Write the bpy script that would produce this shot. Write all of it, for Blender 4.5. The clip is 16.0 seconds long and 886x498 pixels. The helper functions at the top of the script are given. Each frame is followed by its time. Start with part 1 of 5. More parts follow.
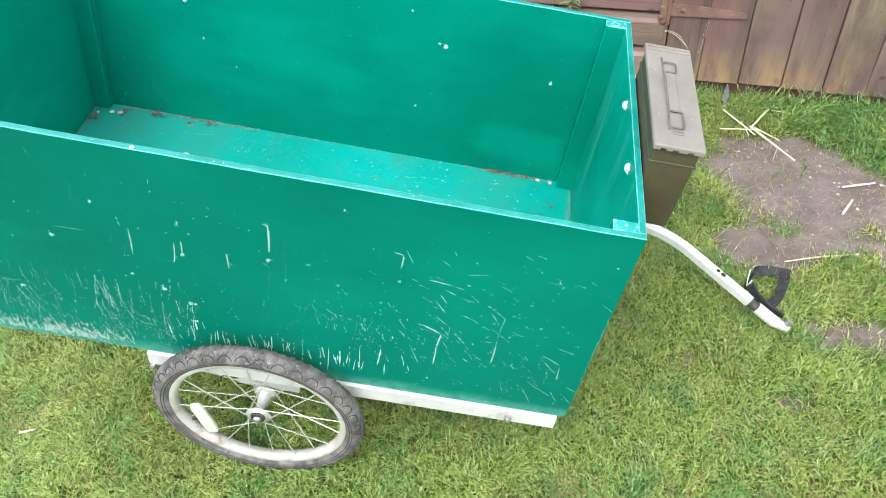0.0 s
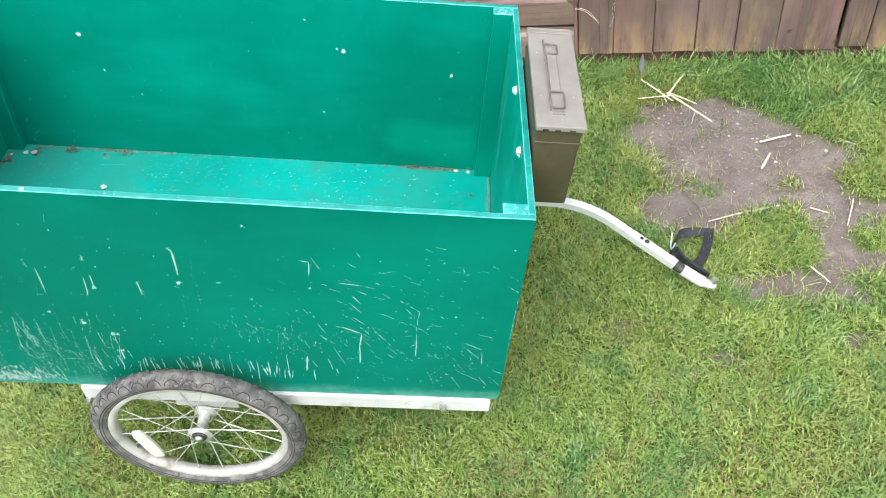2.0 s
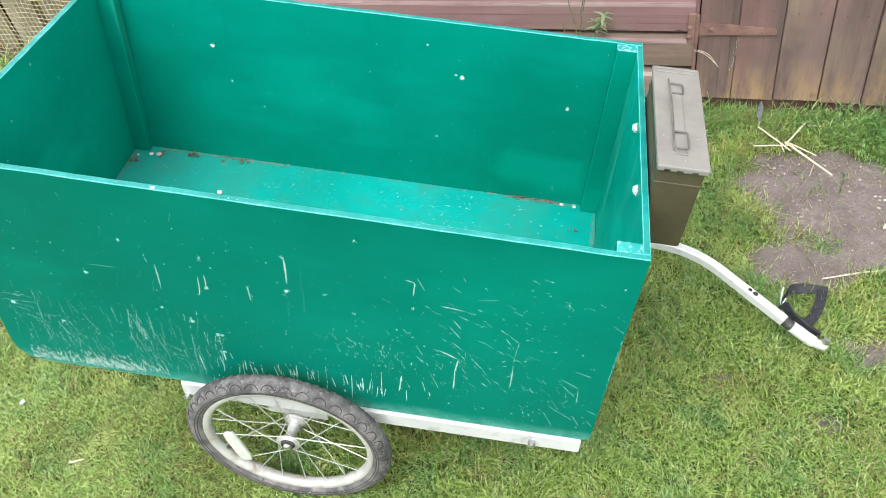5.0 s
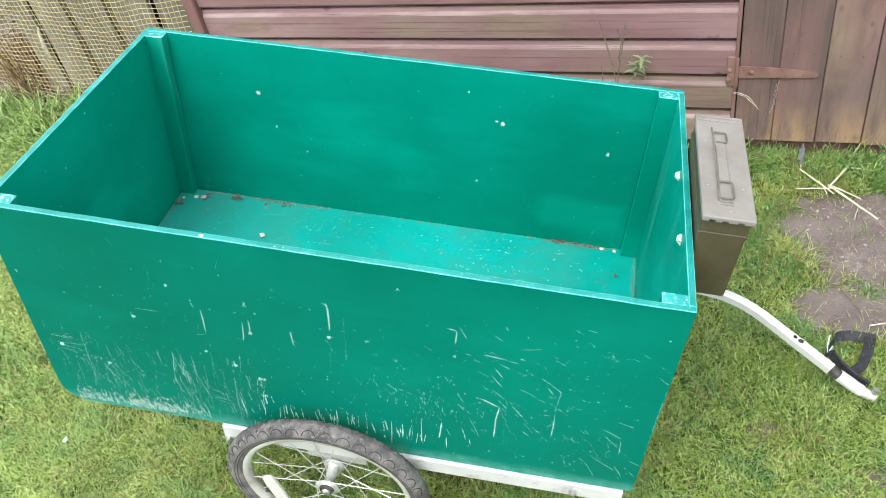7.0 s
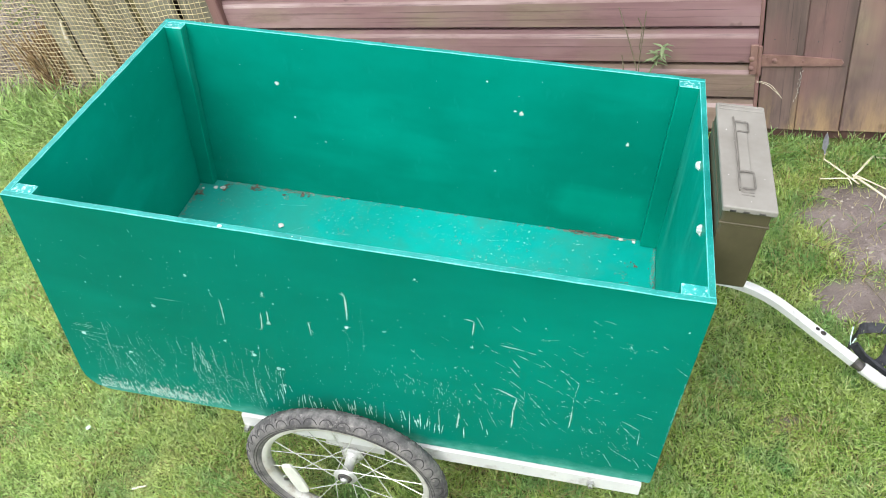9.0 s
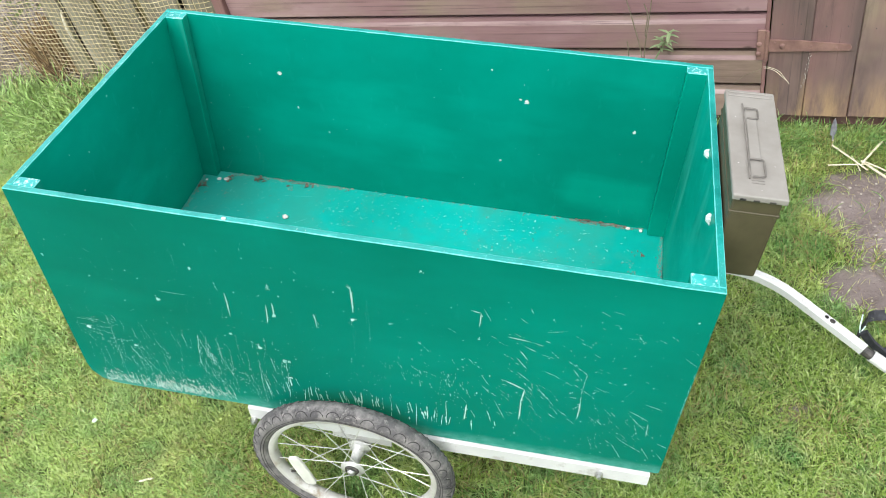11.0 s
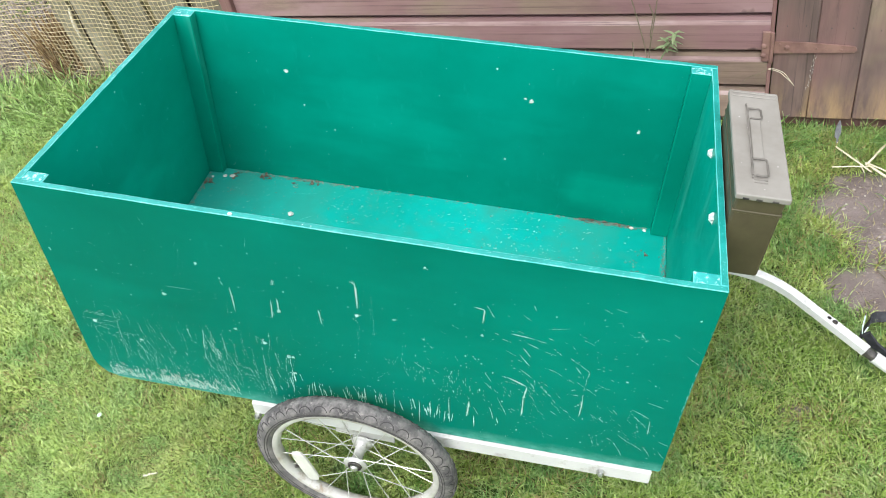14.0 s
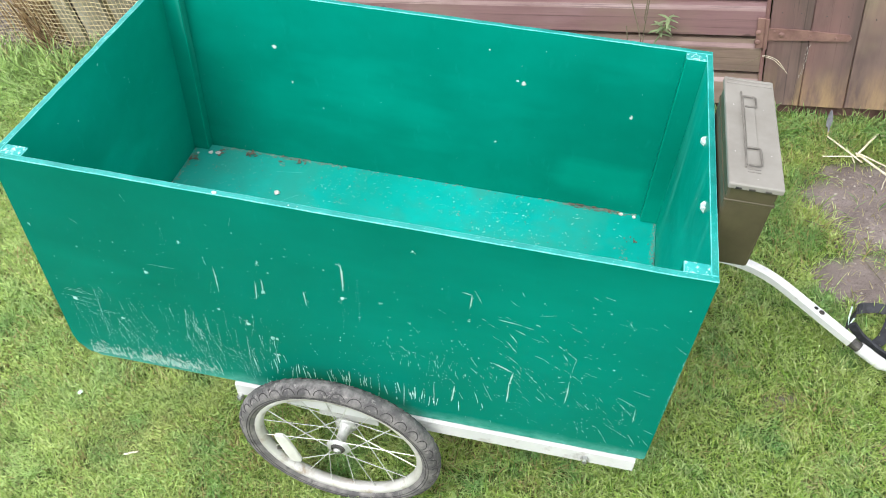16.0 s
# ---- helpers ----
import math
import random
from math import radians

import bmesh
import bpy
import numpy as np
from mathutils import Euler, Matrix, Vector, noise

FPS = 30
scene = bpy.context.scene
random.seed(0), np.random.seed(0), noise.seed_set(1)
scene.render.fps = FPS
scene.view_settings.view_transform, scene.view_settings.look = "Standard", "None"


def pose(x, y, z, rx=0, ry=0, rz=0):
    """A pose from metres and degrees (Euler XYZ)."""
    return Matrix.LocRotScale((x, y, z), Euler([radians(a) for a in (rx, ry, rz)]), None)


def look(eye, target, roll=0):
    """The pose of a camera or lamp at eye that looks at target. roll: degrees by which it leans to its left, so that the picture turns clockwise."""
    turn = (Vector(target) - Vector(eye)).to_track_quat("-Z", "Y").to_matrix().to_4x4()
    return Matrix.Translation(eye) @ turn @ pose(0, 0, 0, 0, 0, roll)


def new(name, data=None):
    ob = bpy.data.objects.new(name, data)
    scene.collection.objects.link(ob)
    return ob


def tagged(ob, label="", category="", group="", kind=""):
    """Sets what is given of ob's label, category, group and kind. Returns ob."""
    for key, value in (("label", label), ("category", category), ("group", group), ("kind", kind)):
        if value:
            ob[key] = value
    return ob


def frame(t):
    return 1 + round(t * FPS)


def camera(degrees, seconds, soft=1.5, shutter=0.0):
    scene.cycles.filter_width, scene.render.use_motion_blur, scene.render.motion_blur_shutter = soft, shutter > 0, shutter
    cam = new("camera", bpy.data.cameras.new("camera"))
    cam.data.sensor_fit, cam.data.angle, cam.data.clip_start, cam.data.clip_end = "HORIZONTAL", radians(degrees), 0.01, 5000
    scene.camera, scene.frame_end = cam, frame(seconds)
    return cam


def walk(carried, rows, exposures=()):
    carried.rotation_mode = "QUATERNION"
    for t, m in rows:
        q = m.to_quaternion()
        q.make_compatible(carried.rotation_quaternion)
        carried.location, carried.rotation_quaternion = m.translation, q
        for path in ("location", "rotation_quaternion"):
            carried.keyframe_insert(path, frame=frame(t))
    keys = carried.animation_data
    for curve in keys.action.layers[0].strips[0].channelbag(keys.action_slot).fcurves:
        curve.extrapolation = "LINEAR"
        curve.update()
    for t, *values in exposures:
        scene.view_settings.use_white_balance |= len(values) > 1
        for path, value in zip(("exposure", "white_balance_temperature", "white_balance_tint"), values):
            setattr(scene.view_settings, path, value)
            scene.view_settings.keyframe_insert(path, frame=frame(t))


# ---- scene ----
import itertools
from mathutils import Quaternion

cam = camera(59.06, 16.0, 0.95)
# seconds, eye, turn
PATH = [
    (0.0, 0.0018, -0.8871, 1.6323, 44.062, 4.147, 6.998),
    (0.5, 0.0843, -0.8823, 1.6296, 41.608, 6.123, 2.313),
    (1.0, 0.1281, -0.8929, 1.6350, 41.329, 7.862, 0.523),
    (1.5, 0.1513, -0.8847, 1.6327, 40.078, 9.521, -0.915),
    (2.0, 0.1368, -0.8954, 1.6439, 42.996, 7.785, 1.002),
    (2.5, 0.1217, -0.8944, 1.6421, 43.244, 7.027, 3.280),
    (3.0, 0.1199, -0.8904, 1.6466, 44.359, 7.457, 4.986),
    (3.5, 0.1188, -0.8870, 1.6499, 44.968, 7.297, 6.332),
    (4.0, 0.1130, -0.8860, 1.6437, 45.396, 7.653, 6.652),
    (4.5, 0.1062, -0.8927, 1.6397, 45.322, 7.785, 7.305),
    (5.0, 0.0934, -0.8956, 1.6419, 46.306, 8.499, 9.002),
    (5.2, 0.0799, -0.8921, 1.6466, 48.630, 9.164, 10.567),
    (7.3, 0.0765, -0.8844, 1.6667, 49.100, 9.941, 11.130),
    (7.5, 0.0760, -0.8865, 1.6667, 48.817, 10.053, 11.317),
    (8.0, 0.0763, -0.8825, 1.6675, 48.733, 10.384, 11.759),
    (8.5, 0.0777, -0.8790, 1.6681, 48.879, 10.694, 11.811),
    (9.0, 0.0806, -0.8814, 1.6635, 48.596, 10.726, 12.181),
    (9.2, 0.0753, -0.8816, 1.6611, 48.165, 10.840, 12.318),
    (11.3, 0.0726, -0.8690, 1.6583, 47.585, 11.251, 12.066),
    (11.5, 0.0735, -0.8709, 1.6567, 47.491, 11.118, 12.200),
    (12.0, 0.0638, -0.8761, 1.6625, 47.892, 10.735, 12.769),
    (12.5, 0.0691, -0.8751, 1.6604, 47.733, 11.142, 12.806),
    (13.0, 0.0728, -0.8772, 1.6583, 47.665, 11.190, 12.899),
    (13.5, 0.0726, -0.8791, 1.6614, 47.934, 11.138, 12.483),
    (14.0, 0.0750, -0.8808, 1.6604, 47.887, 11.081, 12.628),
    (14.5, 0.0737, -0.8795, 1.6598, 47.484, 11.123, 12.651),
    (15.0, 0.0805, -0.8780, 1.6556, 47.228, 11.069, 12.383),
    (15.5, 0.0780, -0.8684, 1.6530, 46.719, 10.091, 11.913),
    (16.0, 0.0675, -0.8626, 1.6521, 46.432, 9.617, 12.698),
]
EXPOSURE = 0.46
walk(cam, [(t, pose(x, y, z, rx, ry, rz)) for t, x, y, z, rx, ry, rz in PATH], [(0.0, EXPOSURE, 6500, 10), (1.5, EXPOSURE, 6500, 10), (3.0, EXPOSURE - 0.08, 6500, 10), (16.0, EXPOSURE - 0.09, 6500, 10)])

# ---- light: a bright overcast sky and a very soft sun ----
SUN_ELEVATION, SUN_AZIMUTH = 57.0, 190.0
world = bpy.data.worlds.new("sky")
scene.world = world
world.use_nodes = True
wn, wl = world.node_tree.nodes, world.node_tree.links
sky = wn.new("ShaderNodeTexSky")
sky.sky_type, sky.sun_disc = "NISHITA", False
sky.sun_elevation, sky.sun_rotation = radians(SUN_ELEVATION), radians(SUN_AZIMUTH)
sky.dust_density, sky.air_density = 4.0, 1.0
veil = wn.new("ShaderNodeHueSaturation")
veil.inputs["Saturation"].default_value = 0.25
wl.new(sky.outputs[0], veil.inputs["Color"])
cloud = wn.new("ShaderNodeMix")
cloud.data_type = "RGBA"
cloud.inputs["Factor"].default_value = 0.8
cloud.inputs[7].default_value = (8.6, 9.0, 9.5, 1.0)
wl.new(veil.outputs[0], cloud.inputs[6])
wl.new(cloud.outputs[2], wn["Background"].inputs["Color"])
wn["Background"].inputs["Strength"].default_value = 0.175
sun = new("sun", bpy.data.lights.new("sun", "SUN"))
sun.data.energy, sun.data.angle, sun.data.color = 2.0, radians(35), (1.0, 0.98, 0.95)
el, az = radians(SUN_ELEVATION), radians(SUN_AZIMUTH)
sun.matrix_world = look((6 * math.sin(az) * math.cos(el), 6 * math.cos(az) * math.cos(el), 6 * math.sin(el)), (0, 0, 0))


# ---- materials ----
class Mat:
    """A small builder of node materials."""

    def __init__(self, name, rough=0.6, metal=0.0):
        self.m = bpy.data.materials.new(name)
        self.m.use_nodes = True
        self.n, self.l = self.m.node_tree.nodes, self.m.node_tree.links
        self.b = self.n["Principled BSDF"]
        self.b.inputs["Roughness"].default_value, self.b.inputs["Metallic"].default_value = rough, metal
        self.co = self.n.new("ShaderNodeTexCoord").outputs["Object"]

    def scaled(self, s):
        k = self.n.new("ShaderNodeMapping")
        k.inputs["Scale"].default_value = s
        self.l.new(self.co, k.inputs["Vector"])
        return k.outputs[0]

    def noise(self, scale, detail=4.0, rough=0.55, stretch=None, lo=0.35, hi=0.65):
        k = self.n.new("ShaderNodeTexNoise")
        k.inputs["Scale"].default_value, k.inputs["Detail"].default_value, k.inputs["Roughness"].default_value = scale, detail, rough
        self.l.new(self.scaled(stretch) if stretch else self.co, k.inputs["Vector"])
        return self.ramp(k.outputs["Fac"], lo, hi)

    def ramp(self, v, lo, hi, a=0.0, b=1.0):
        k = self.n.new("ShaderNodeMapRange")
        k.inputs["From Min"].default_value, k.inputs["From Max"].default_value = lo, hi
        k.inputs["To Min"].default_value, k.inputs["To Max"].default_value = a, b
        self.l.new(v, k.inputs["Value"])
        return k.outputs[0]

    def put(self, v, socket):
        if isinstance(v, (int, float)):
            socket.default_value = v
        elif isinstance(v, tuple):
            socket.default_value = (*v, 1.0)
        else:
            self.l.new(v, socket)

    def mix(self, f, a, b, mode="MIX"):
        k = self.n.new("ShaderNodeMix")
        k.data_type, k.blend_type = "RGBA", mode
        self.put(f, k.inputs["Factor"])
        self.put(a, k.inputs[6])
        self.put(b, k.inputs[7])
        return k.outputs[2]

    def math(self, op, a, b=0.0):
        k = self.n.new("ShaderNodeMath")
        k.operation = op
        self.put(a, k.inputs[0])
        self.put(b, k.inputs[1])
        return k.outputs[0]

    def rand(self, island=False):
        if island:
            return self.n.new("ShaderNodeNewGeometry").outputs["Random Per Island"]
        return self.n.new("ShaderNodeObjectInfo").outputs["Random"]

    def attr(self, name):
        k = self.n.new("ShaderNodeAttribute")
        k.attribute_name = name
        return k.outputs["Fac"]

    def axis(self, i):
        k = self.n.new("ShaderNodeSeparateXYZ")
        self.l.new(self.co, k.inputs[0])
        return k.outputs[i]

    def bump(self, h, strength=0.3, dist=0.002):
        k = self.n.new("ShaderNodeBump")
        k.inputs["Strength"].default_value, k.inputs["Distance"].default_value = strength, dist
        self.l.new(h, k.inputs["Height"])
        self.l.new(k.outputs[0], self.b.inputs["Normal"])

    def color(self, c):
        self.put(c, self.b.inputs["Base Color"])
        return self

    def rough(self, r):
        self.put(r, self.b.inputs["Roughness"])
        return self


def paint_green(name, dust, lo, hi, tinted=0.0, foot_dust=0.0, rubbed=0.0):
    """Brushed gloss paint, on request with a soft patch of painted sheen. foot_dust: dust thrown up along the foot;
    rubbed: pale upright rub marks.
    """
    k = Mat(name)
    c = k.mix(k.noise(1.6, 5, 0.6, (1, 1, 1.5)), lo, hi)
    c = k.mix(k.math("MULTIPLY", k.noise(2.6, 4, 0.55, (0.6, 1, 2.2), 0.52, 0.74), dust), c, (0.0, 0.42, 0.31))
    c = k.mix(k.math("MULTIPLY", k.noise(50, 3, 0.6, (1, 1, 0.35), 0.64, 0.76), dust * 0.4), c, (0.02, 0.42, 0.34))
    c = k.mix(k.math("MULTIPLY", k.noise(9, 6, 0.7, (1, 1, 0.4), 0.62, 0.80), 0.30), c, (0.0, 0.15, 0.10))
    # a glossy reflection, put into the colour as a soft lighter patch
    if tinted:
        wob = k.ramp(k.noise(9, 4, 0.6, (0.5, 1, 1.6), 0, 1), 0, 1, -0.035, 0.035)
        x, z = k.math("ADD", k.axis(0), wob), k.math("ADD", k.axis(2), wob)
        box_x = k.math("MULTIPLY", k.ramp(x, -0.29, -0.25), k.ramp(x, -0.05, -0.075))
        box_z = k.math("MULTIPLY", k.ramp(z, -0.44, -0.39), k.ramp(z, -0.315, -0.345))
        c = k.mix(k.math("MULTIPLY", k.math("MULTIPLY", box_x, box_z), tinted), c, (0.0, 0.40, 0.285))
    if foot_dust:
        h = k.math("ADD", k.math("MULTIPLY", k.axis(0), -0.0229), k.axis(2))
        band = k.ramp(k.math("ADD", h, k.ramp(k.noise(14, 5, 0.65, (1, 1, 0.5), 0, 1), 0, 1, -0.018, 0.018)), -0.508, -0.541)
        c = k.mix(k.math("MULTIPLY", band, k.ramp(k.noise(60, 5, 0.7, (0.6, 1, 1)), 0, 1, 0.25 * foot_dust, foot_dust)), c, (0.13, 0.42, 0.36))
    if rubbed:
        c = k.mix(k.math("MULTIPLY", k.noise(13, 4, 0.6, (1, 1, 0.10), 0.54, 0.70), rubbed), c, (0.10, 0.50, 0.42))
    k.color(c)
    k.b.inputs["Specular IOR Level"].default_value = 0.06
    k.rough(k.ramp(k.noise(6, 4), 0, 1, 0.30, 0.48))
    k.bump(k.noise(45, 4, 0.6, (1, 1, 0.25), 0, 1), 0.12, 0.0015)
    return k.m


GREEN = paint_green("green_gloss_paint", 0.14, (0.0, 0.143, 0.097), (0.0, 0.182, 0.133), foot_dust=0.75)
POST_ARRIS = paint_green("pale_green_post_arris", 0.6, (0.0, 0.26, 0.175), (0.0, 0.34, 0.245))
# the four inside greens are lightened for light bouncing within the box
GREEN_IN = paint_green("green_paint_scuffed_lit_inside", 0.40, (0.0, 0.210, 0.145), (0.0, 0.290, 0.214), tinted=0.42)
GREEN_END = paint_green("green_paint_rubbed_lit_end", 0.60, (0.0, 0.285, 0.210), (0.0, 0.380, 0.295), rubbed=0.45)
GREEN_POST = paint_green("green_paint_rubbed_lit_post", 0.50, (0.0, 0.225, 0.155), (0.0, 0.310, 0.228), rubbed=0.30)
# this end's green is raised too, to carry the light it receives
GREEN_LEFT = paint_green("green_paint_lit_left_end", 0.50, (0.0, 0.240, 0.165), (0.0, 0.330, 0.240))


def floor_paint():
    k = Mat("green_paint_dusty_floor")
    c = k.mix(k.noise(2.4, 5, 0.6), (0.0, 0.35, 0.295), (0.0, 0.47, 0.42))
    c = k.mix(k.math("MULTIPLY", k.noise(5, 6, 0.65, None, 0.46, 0.66), 0.7), c, (0.045, 0.32, 0.26))
    c = k.mix(k.math("MULTIPLY", k.noise(90, 5, 0.7, None, 0.60, 0.72), k.noise(4, 3, 0.5, None, 0.42, 0.60)), c, (0.40, 0.56, 0.50))
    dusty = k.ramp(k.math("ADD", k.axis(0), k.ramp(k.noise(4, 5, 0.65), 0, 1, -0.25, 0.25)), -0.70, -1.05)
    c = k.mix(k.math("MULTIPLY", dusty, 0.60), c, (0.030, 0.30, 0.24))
    c = k.mix(k.noise(70, 4, 0.6, None, 0.67, 0.73), c, (0.16, 0.17, 0.13))
    k.color(c)
    k.b.inputs["Specular IOR Level"].default_value = 0.3
    k.rough(0.42)
    k.bump(k.noise(80, 4, 0.6, None, 0, 1), 0.2, 0.001)
    return k.m


FLOOR_PAINT = floor_paint()


def edge_paint(name, lo, hi, spot, rough, grain=210, lo_spot=0.59):
    k = Mat(name, rough)
    c = k.mix(k.noise(18, 5, 0.6), lo, hi)
    c = k.mix(k.noise(grain, 4, 0.7, None, lo_spot, lo_spot + 0.10), c, spot)
    k.color(c)
    k.bump(k.noise(120, 4, 0.6, None, 0, 1), 0.5, 0.001)
    return k.m


EDGE = edge_paint("turquoise_edge_paint", (0.0, 0.215, 0.185), (0.01, 0.32, 0.29), (0.14, 0.52, 0.49), 0.28)
BLOCK_TOP = edge_paint("speckled_block_paint", (0.0, 0.26, 0.245), (0.02, 0.38, 0.36), (0.46, 0.78, 0.75), 0.3, 130, 0.53)
WORN = edge_paint("rubbed_pale_arris", (0.02, 0.42, 0.40), (0.20, 0.62, 0.60), (0.42, 0.74, 0.72), 0.35)


def plain(name, a, b, scale=20, rough=0.6, metal=0.0, bump=0.15, dirt=None, dirt_lo=0.55, stretch=None):
    k = Mat(name, rough, metal)
    c = k.mix(k.noise(scale, 5, 0.6, stretch), a, b)
    if dirt:
        c = k.mix(k.noise(scale * 2.7, 6, 0.7, None, dirt_lo, dirt_lo + 0.16), c, dirt)
    k.color(c)
    if bump:
        k.bump(k.noise(scale * 6, 4, 0.6, stretch, 0, 1), bump, 0.001)
    return k.m


SCRATCH = plain("bare_scratch_primer", (0.20, 0.52, 0.46), (0.50, 0.76, 0.71), 45, 0.8, dirt=(0.06, 0.36, 0.30), dirt_lo=0.50)
RAW = plain("bare_worn_plywood", (0.34, 0.48, 0.44), (0.54, 0.68, 0.64), 60, 0.85, dirt=(0.20, 0.24, 0.20))
WHITE = plain("white_painted_tube", (0.56, 0.57, 0.57), (0.68, 0.68, 0.68), 8, 0.4, dirt=(0.34, 0.32, 0.30), dirt_lo=0.55)
# white axle metal, greyed in colour for the shade it sits in
AXLE_GREY = plain("shade_greyed_axle_metal", (0.42, 0.42, 0.41), (0.56, 0.56, 0.55), 14, 0.5, 0.2, dirt=(0.28, 0.25, 0.22), dirt_lo=0.58)
STEEL = plain("dull_zinc_steel", (0.42, 0.42, 0.42), (0.62, 0.62, 0.60), 60, 0.42, 0.9, dirt=(0.25, 0.22, 0.19), dirt_lo=0.62)
SPOKE = plain("galvanised_spoke_wire", (0.56, 0.56, 0.54), (0.72, 0.72, 0.70), 60, 0.35, 0.5, 0.0)
ALLOY = plain("dusty_alloy_rim", (0.46, 0.445, 0.42), (0.66, 0.65, 0.63), 9, 0.4, 0.12, 0.1, dirt=(0.34, 0.28, 0.22), dirt_lo=0.53)
HUB = plain("dull_zinc_hub", (0.46, 0.46, 0.45), (0.66, 0.66, 0.64), 40, 0.40, 0.35, 0.1, dirt=(0.22, 0.20, 0.18), dirt_lo=0.58)


def rubber():
    k = Mat("dusty_grey_rubber", 0.8)
    c = k.mix(k.noise(9, 5, 0.65), (0.060, 0.057, 0.060), (0.135, 0.128, 0.130))
    c = k.mix(k.noise(26, 6, 0.7, None, 0.44, 0.66), c, (0.23, 0.215, 0.21))
    c = k.mix(k.noise(90, 5, 0.7, None, 0.58, 0.70), c, (0.30, 0.28, 0.265))
    c = k.mix(k.noise(60, 5, 0.7, None, 0.60, 0.72), c, (0.060, 0.057, 0.058))
    k.color(c)
    k.bump(k.noise(70, 6, 0.7, None, 0, 1), 0.6, 0.0015)
    return k.m


RUBBER = rubber()
GROOVE = plain("dark_rubber_groove", (0.022, 0.021, 0.022), (0.055, 0.052, 0.053), 30, 0.85, 0, 0.3)
REFLECT = plain("milky_reflector_plastic", (0.62, 0.61, 0.57), (0.74, 0.73, 0.69), 30, 0.35)
OLIVE = plain("olive_drab_paint", (0.058, 0.048, 0.026), (0.090, 0.076, 0.042), 10, 0.5, dirt=(0.16, 0.13, 0.08), dirt_lo=0.66)
LID = plain("faded_khaki_paint", (0.215, 0.20, 0.178), (0.275, 0.26, 0.235), 12, 0.5, dirt=(0.36, 0.345, 0.315), dirt_lo=0.68)
WIRE = plain("faded_khaki_wire", (0.10, 0.092, 0.08), (0.20, 0.185, 0.165), 40, 0.5)
BLACK = plain("black_webbing", (0.012, 0.013, 0.017), (0.034, 0.036, 0.044), 60, 0.7, 0, 0.15)
BLACKIRON = plain("worn_dark_metal", (0.03, 0.03, 0.03), (0.12, 0.11, 0.10), 60, 0.5, 0.5)
STRAW = plain("pale_straw", (0.60, 0.54, 0.38), (0.80, 0.75, 0.60), 40, 0.7, stretch=(1, 1, 1))
STICK = plain("peeled_stick", (0.62, 0.55, 0.44), (0.80, 0.75, 0.66), 30, 0.7)
TWIG = plain("dry_twig", (0.11, 0.095, 0.06), (0.22, 0.19, 0.13), 40, 0.85)
CLOD = plain("dry_soil_crumb", (0.20, 0.150, 0.130), (0.33, 0.265, 0.238), 40, 0.95)
STONE = plain("pale_stone", (0.36, 0.31, 0.27), (0.62, 0.57, 0.51), 50, 0.85)
FEATHER = plain("grey_feather", (0.07, 0.075, 0.085), (0.20, 0.205, 0.215), 40, 0.8)
LEAFBROWN = plain("dead_leaf", (0.10, 0.075, 0.058), (0.25, 0.195, 0.150), 60, 0.8)
CORD = plain("straw_coloured_net_cord", (0.41, 0.335, 0.19), (0.56, 0.47, 0.29), 20, 0.8, 0, 0.0)
SCUFF = plain("pale_scuffed_paint", (0.06, 0.46, 0.41), (0.34, 0.64, 0.60), 60, 0.8)
GRIME = plain("dried_grime", (0.11, 0.19, 0.16), (0.27, 0.36, 0.31), 80, 0.95)
FLAKE = plain("white_bark_flake", (0.62, 0.58, 0.56), (0.82, 0.79, 0.77), 60, 0.8)
DAUB = plain("white_daubed_metal", (0.42, 0.56, 0.53), (0.68, 0.76, 0.74), 120, 0.6, dirt=(0.16, 0.36, 0.31), dirt_lo=0.56)
LIME = plain("dried_bird_lime", (0.34, 0.30, 0.27), (0.58, 0.55, 0.51), 90, 0.9)
DROP = plain("white_dropping", (0.42, 0.60, 0.56), (0.68, 0.79, 0.76), 80, 0.8)


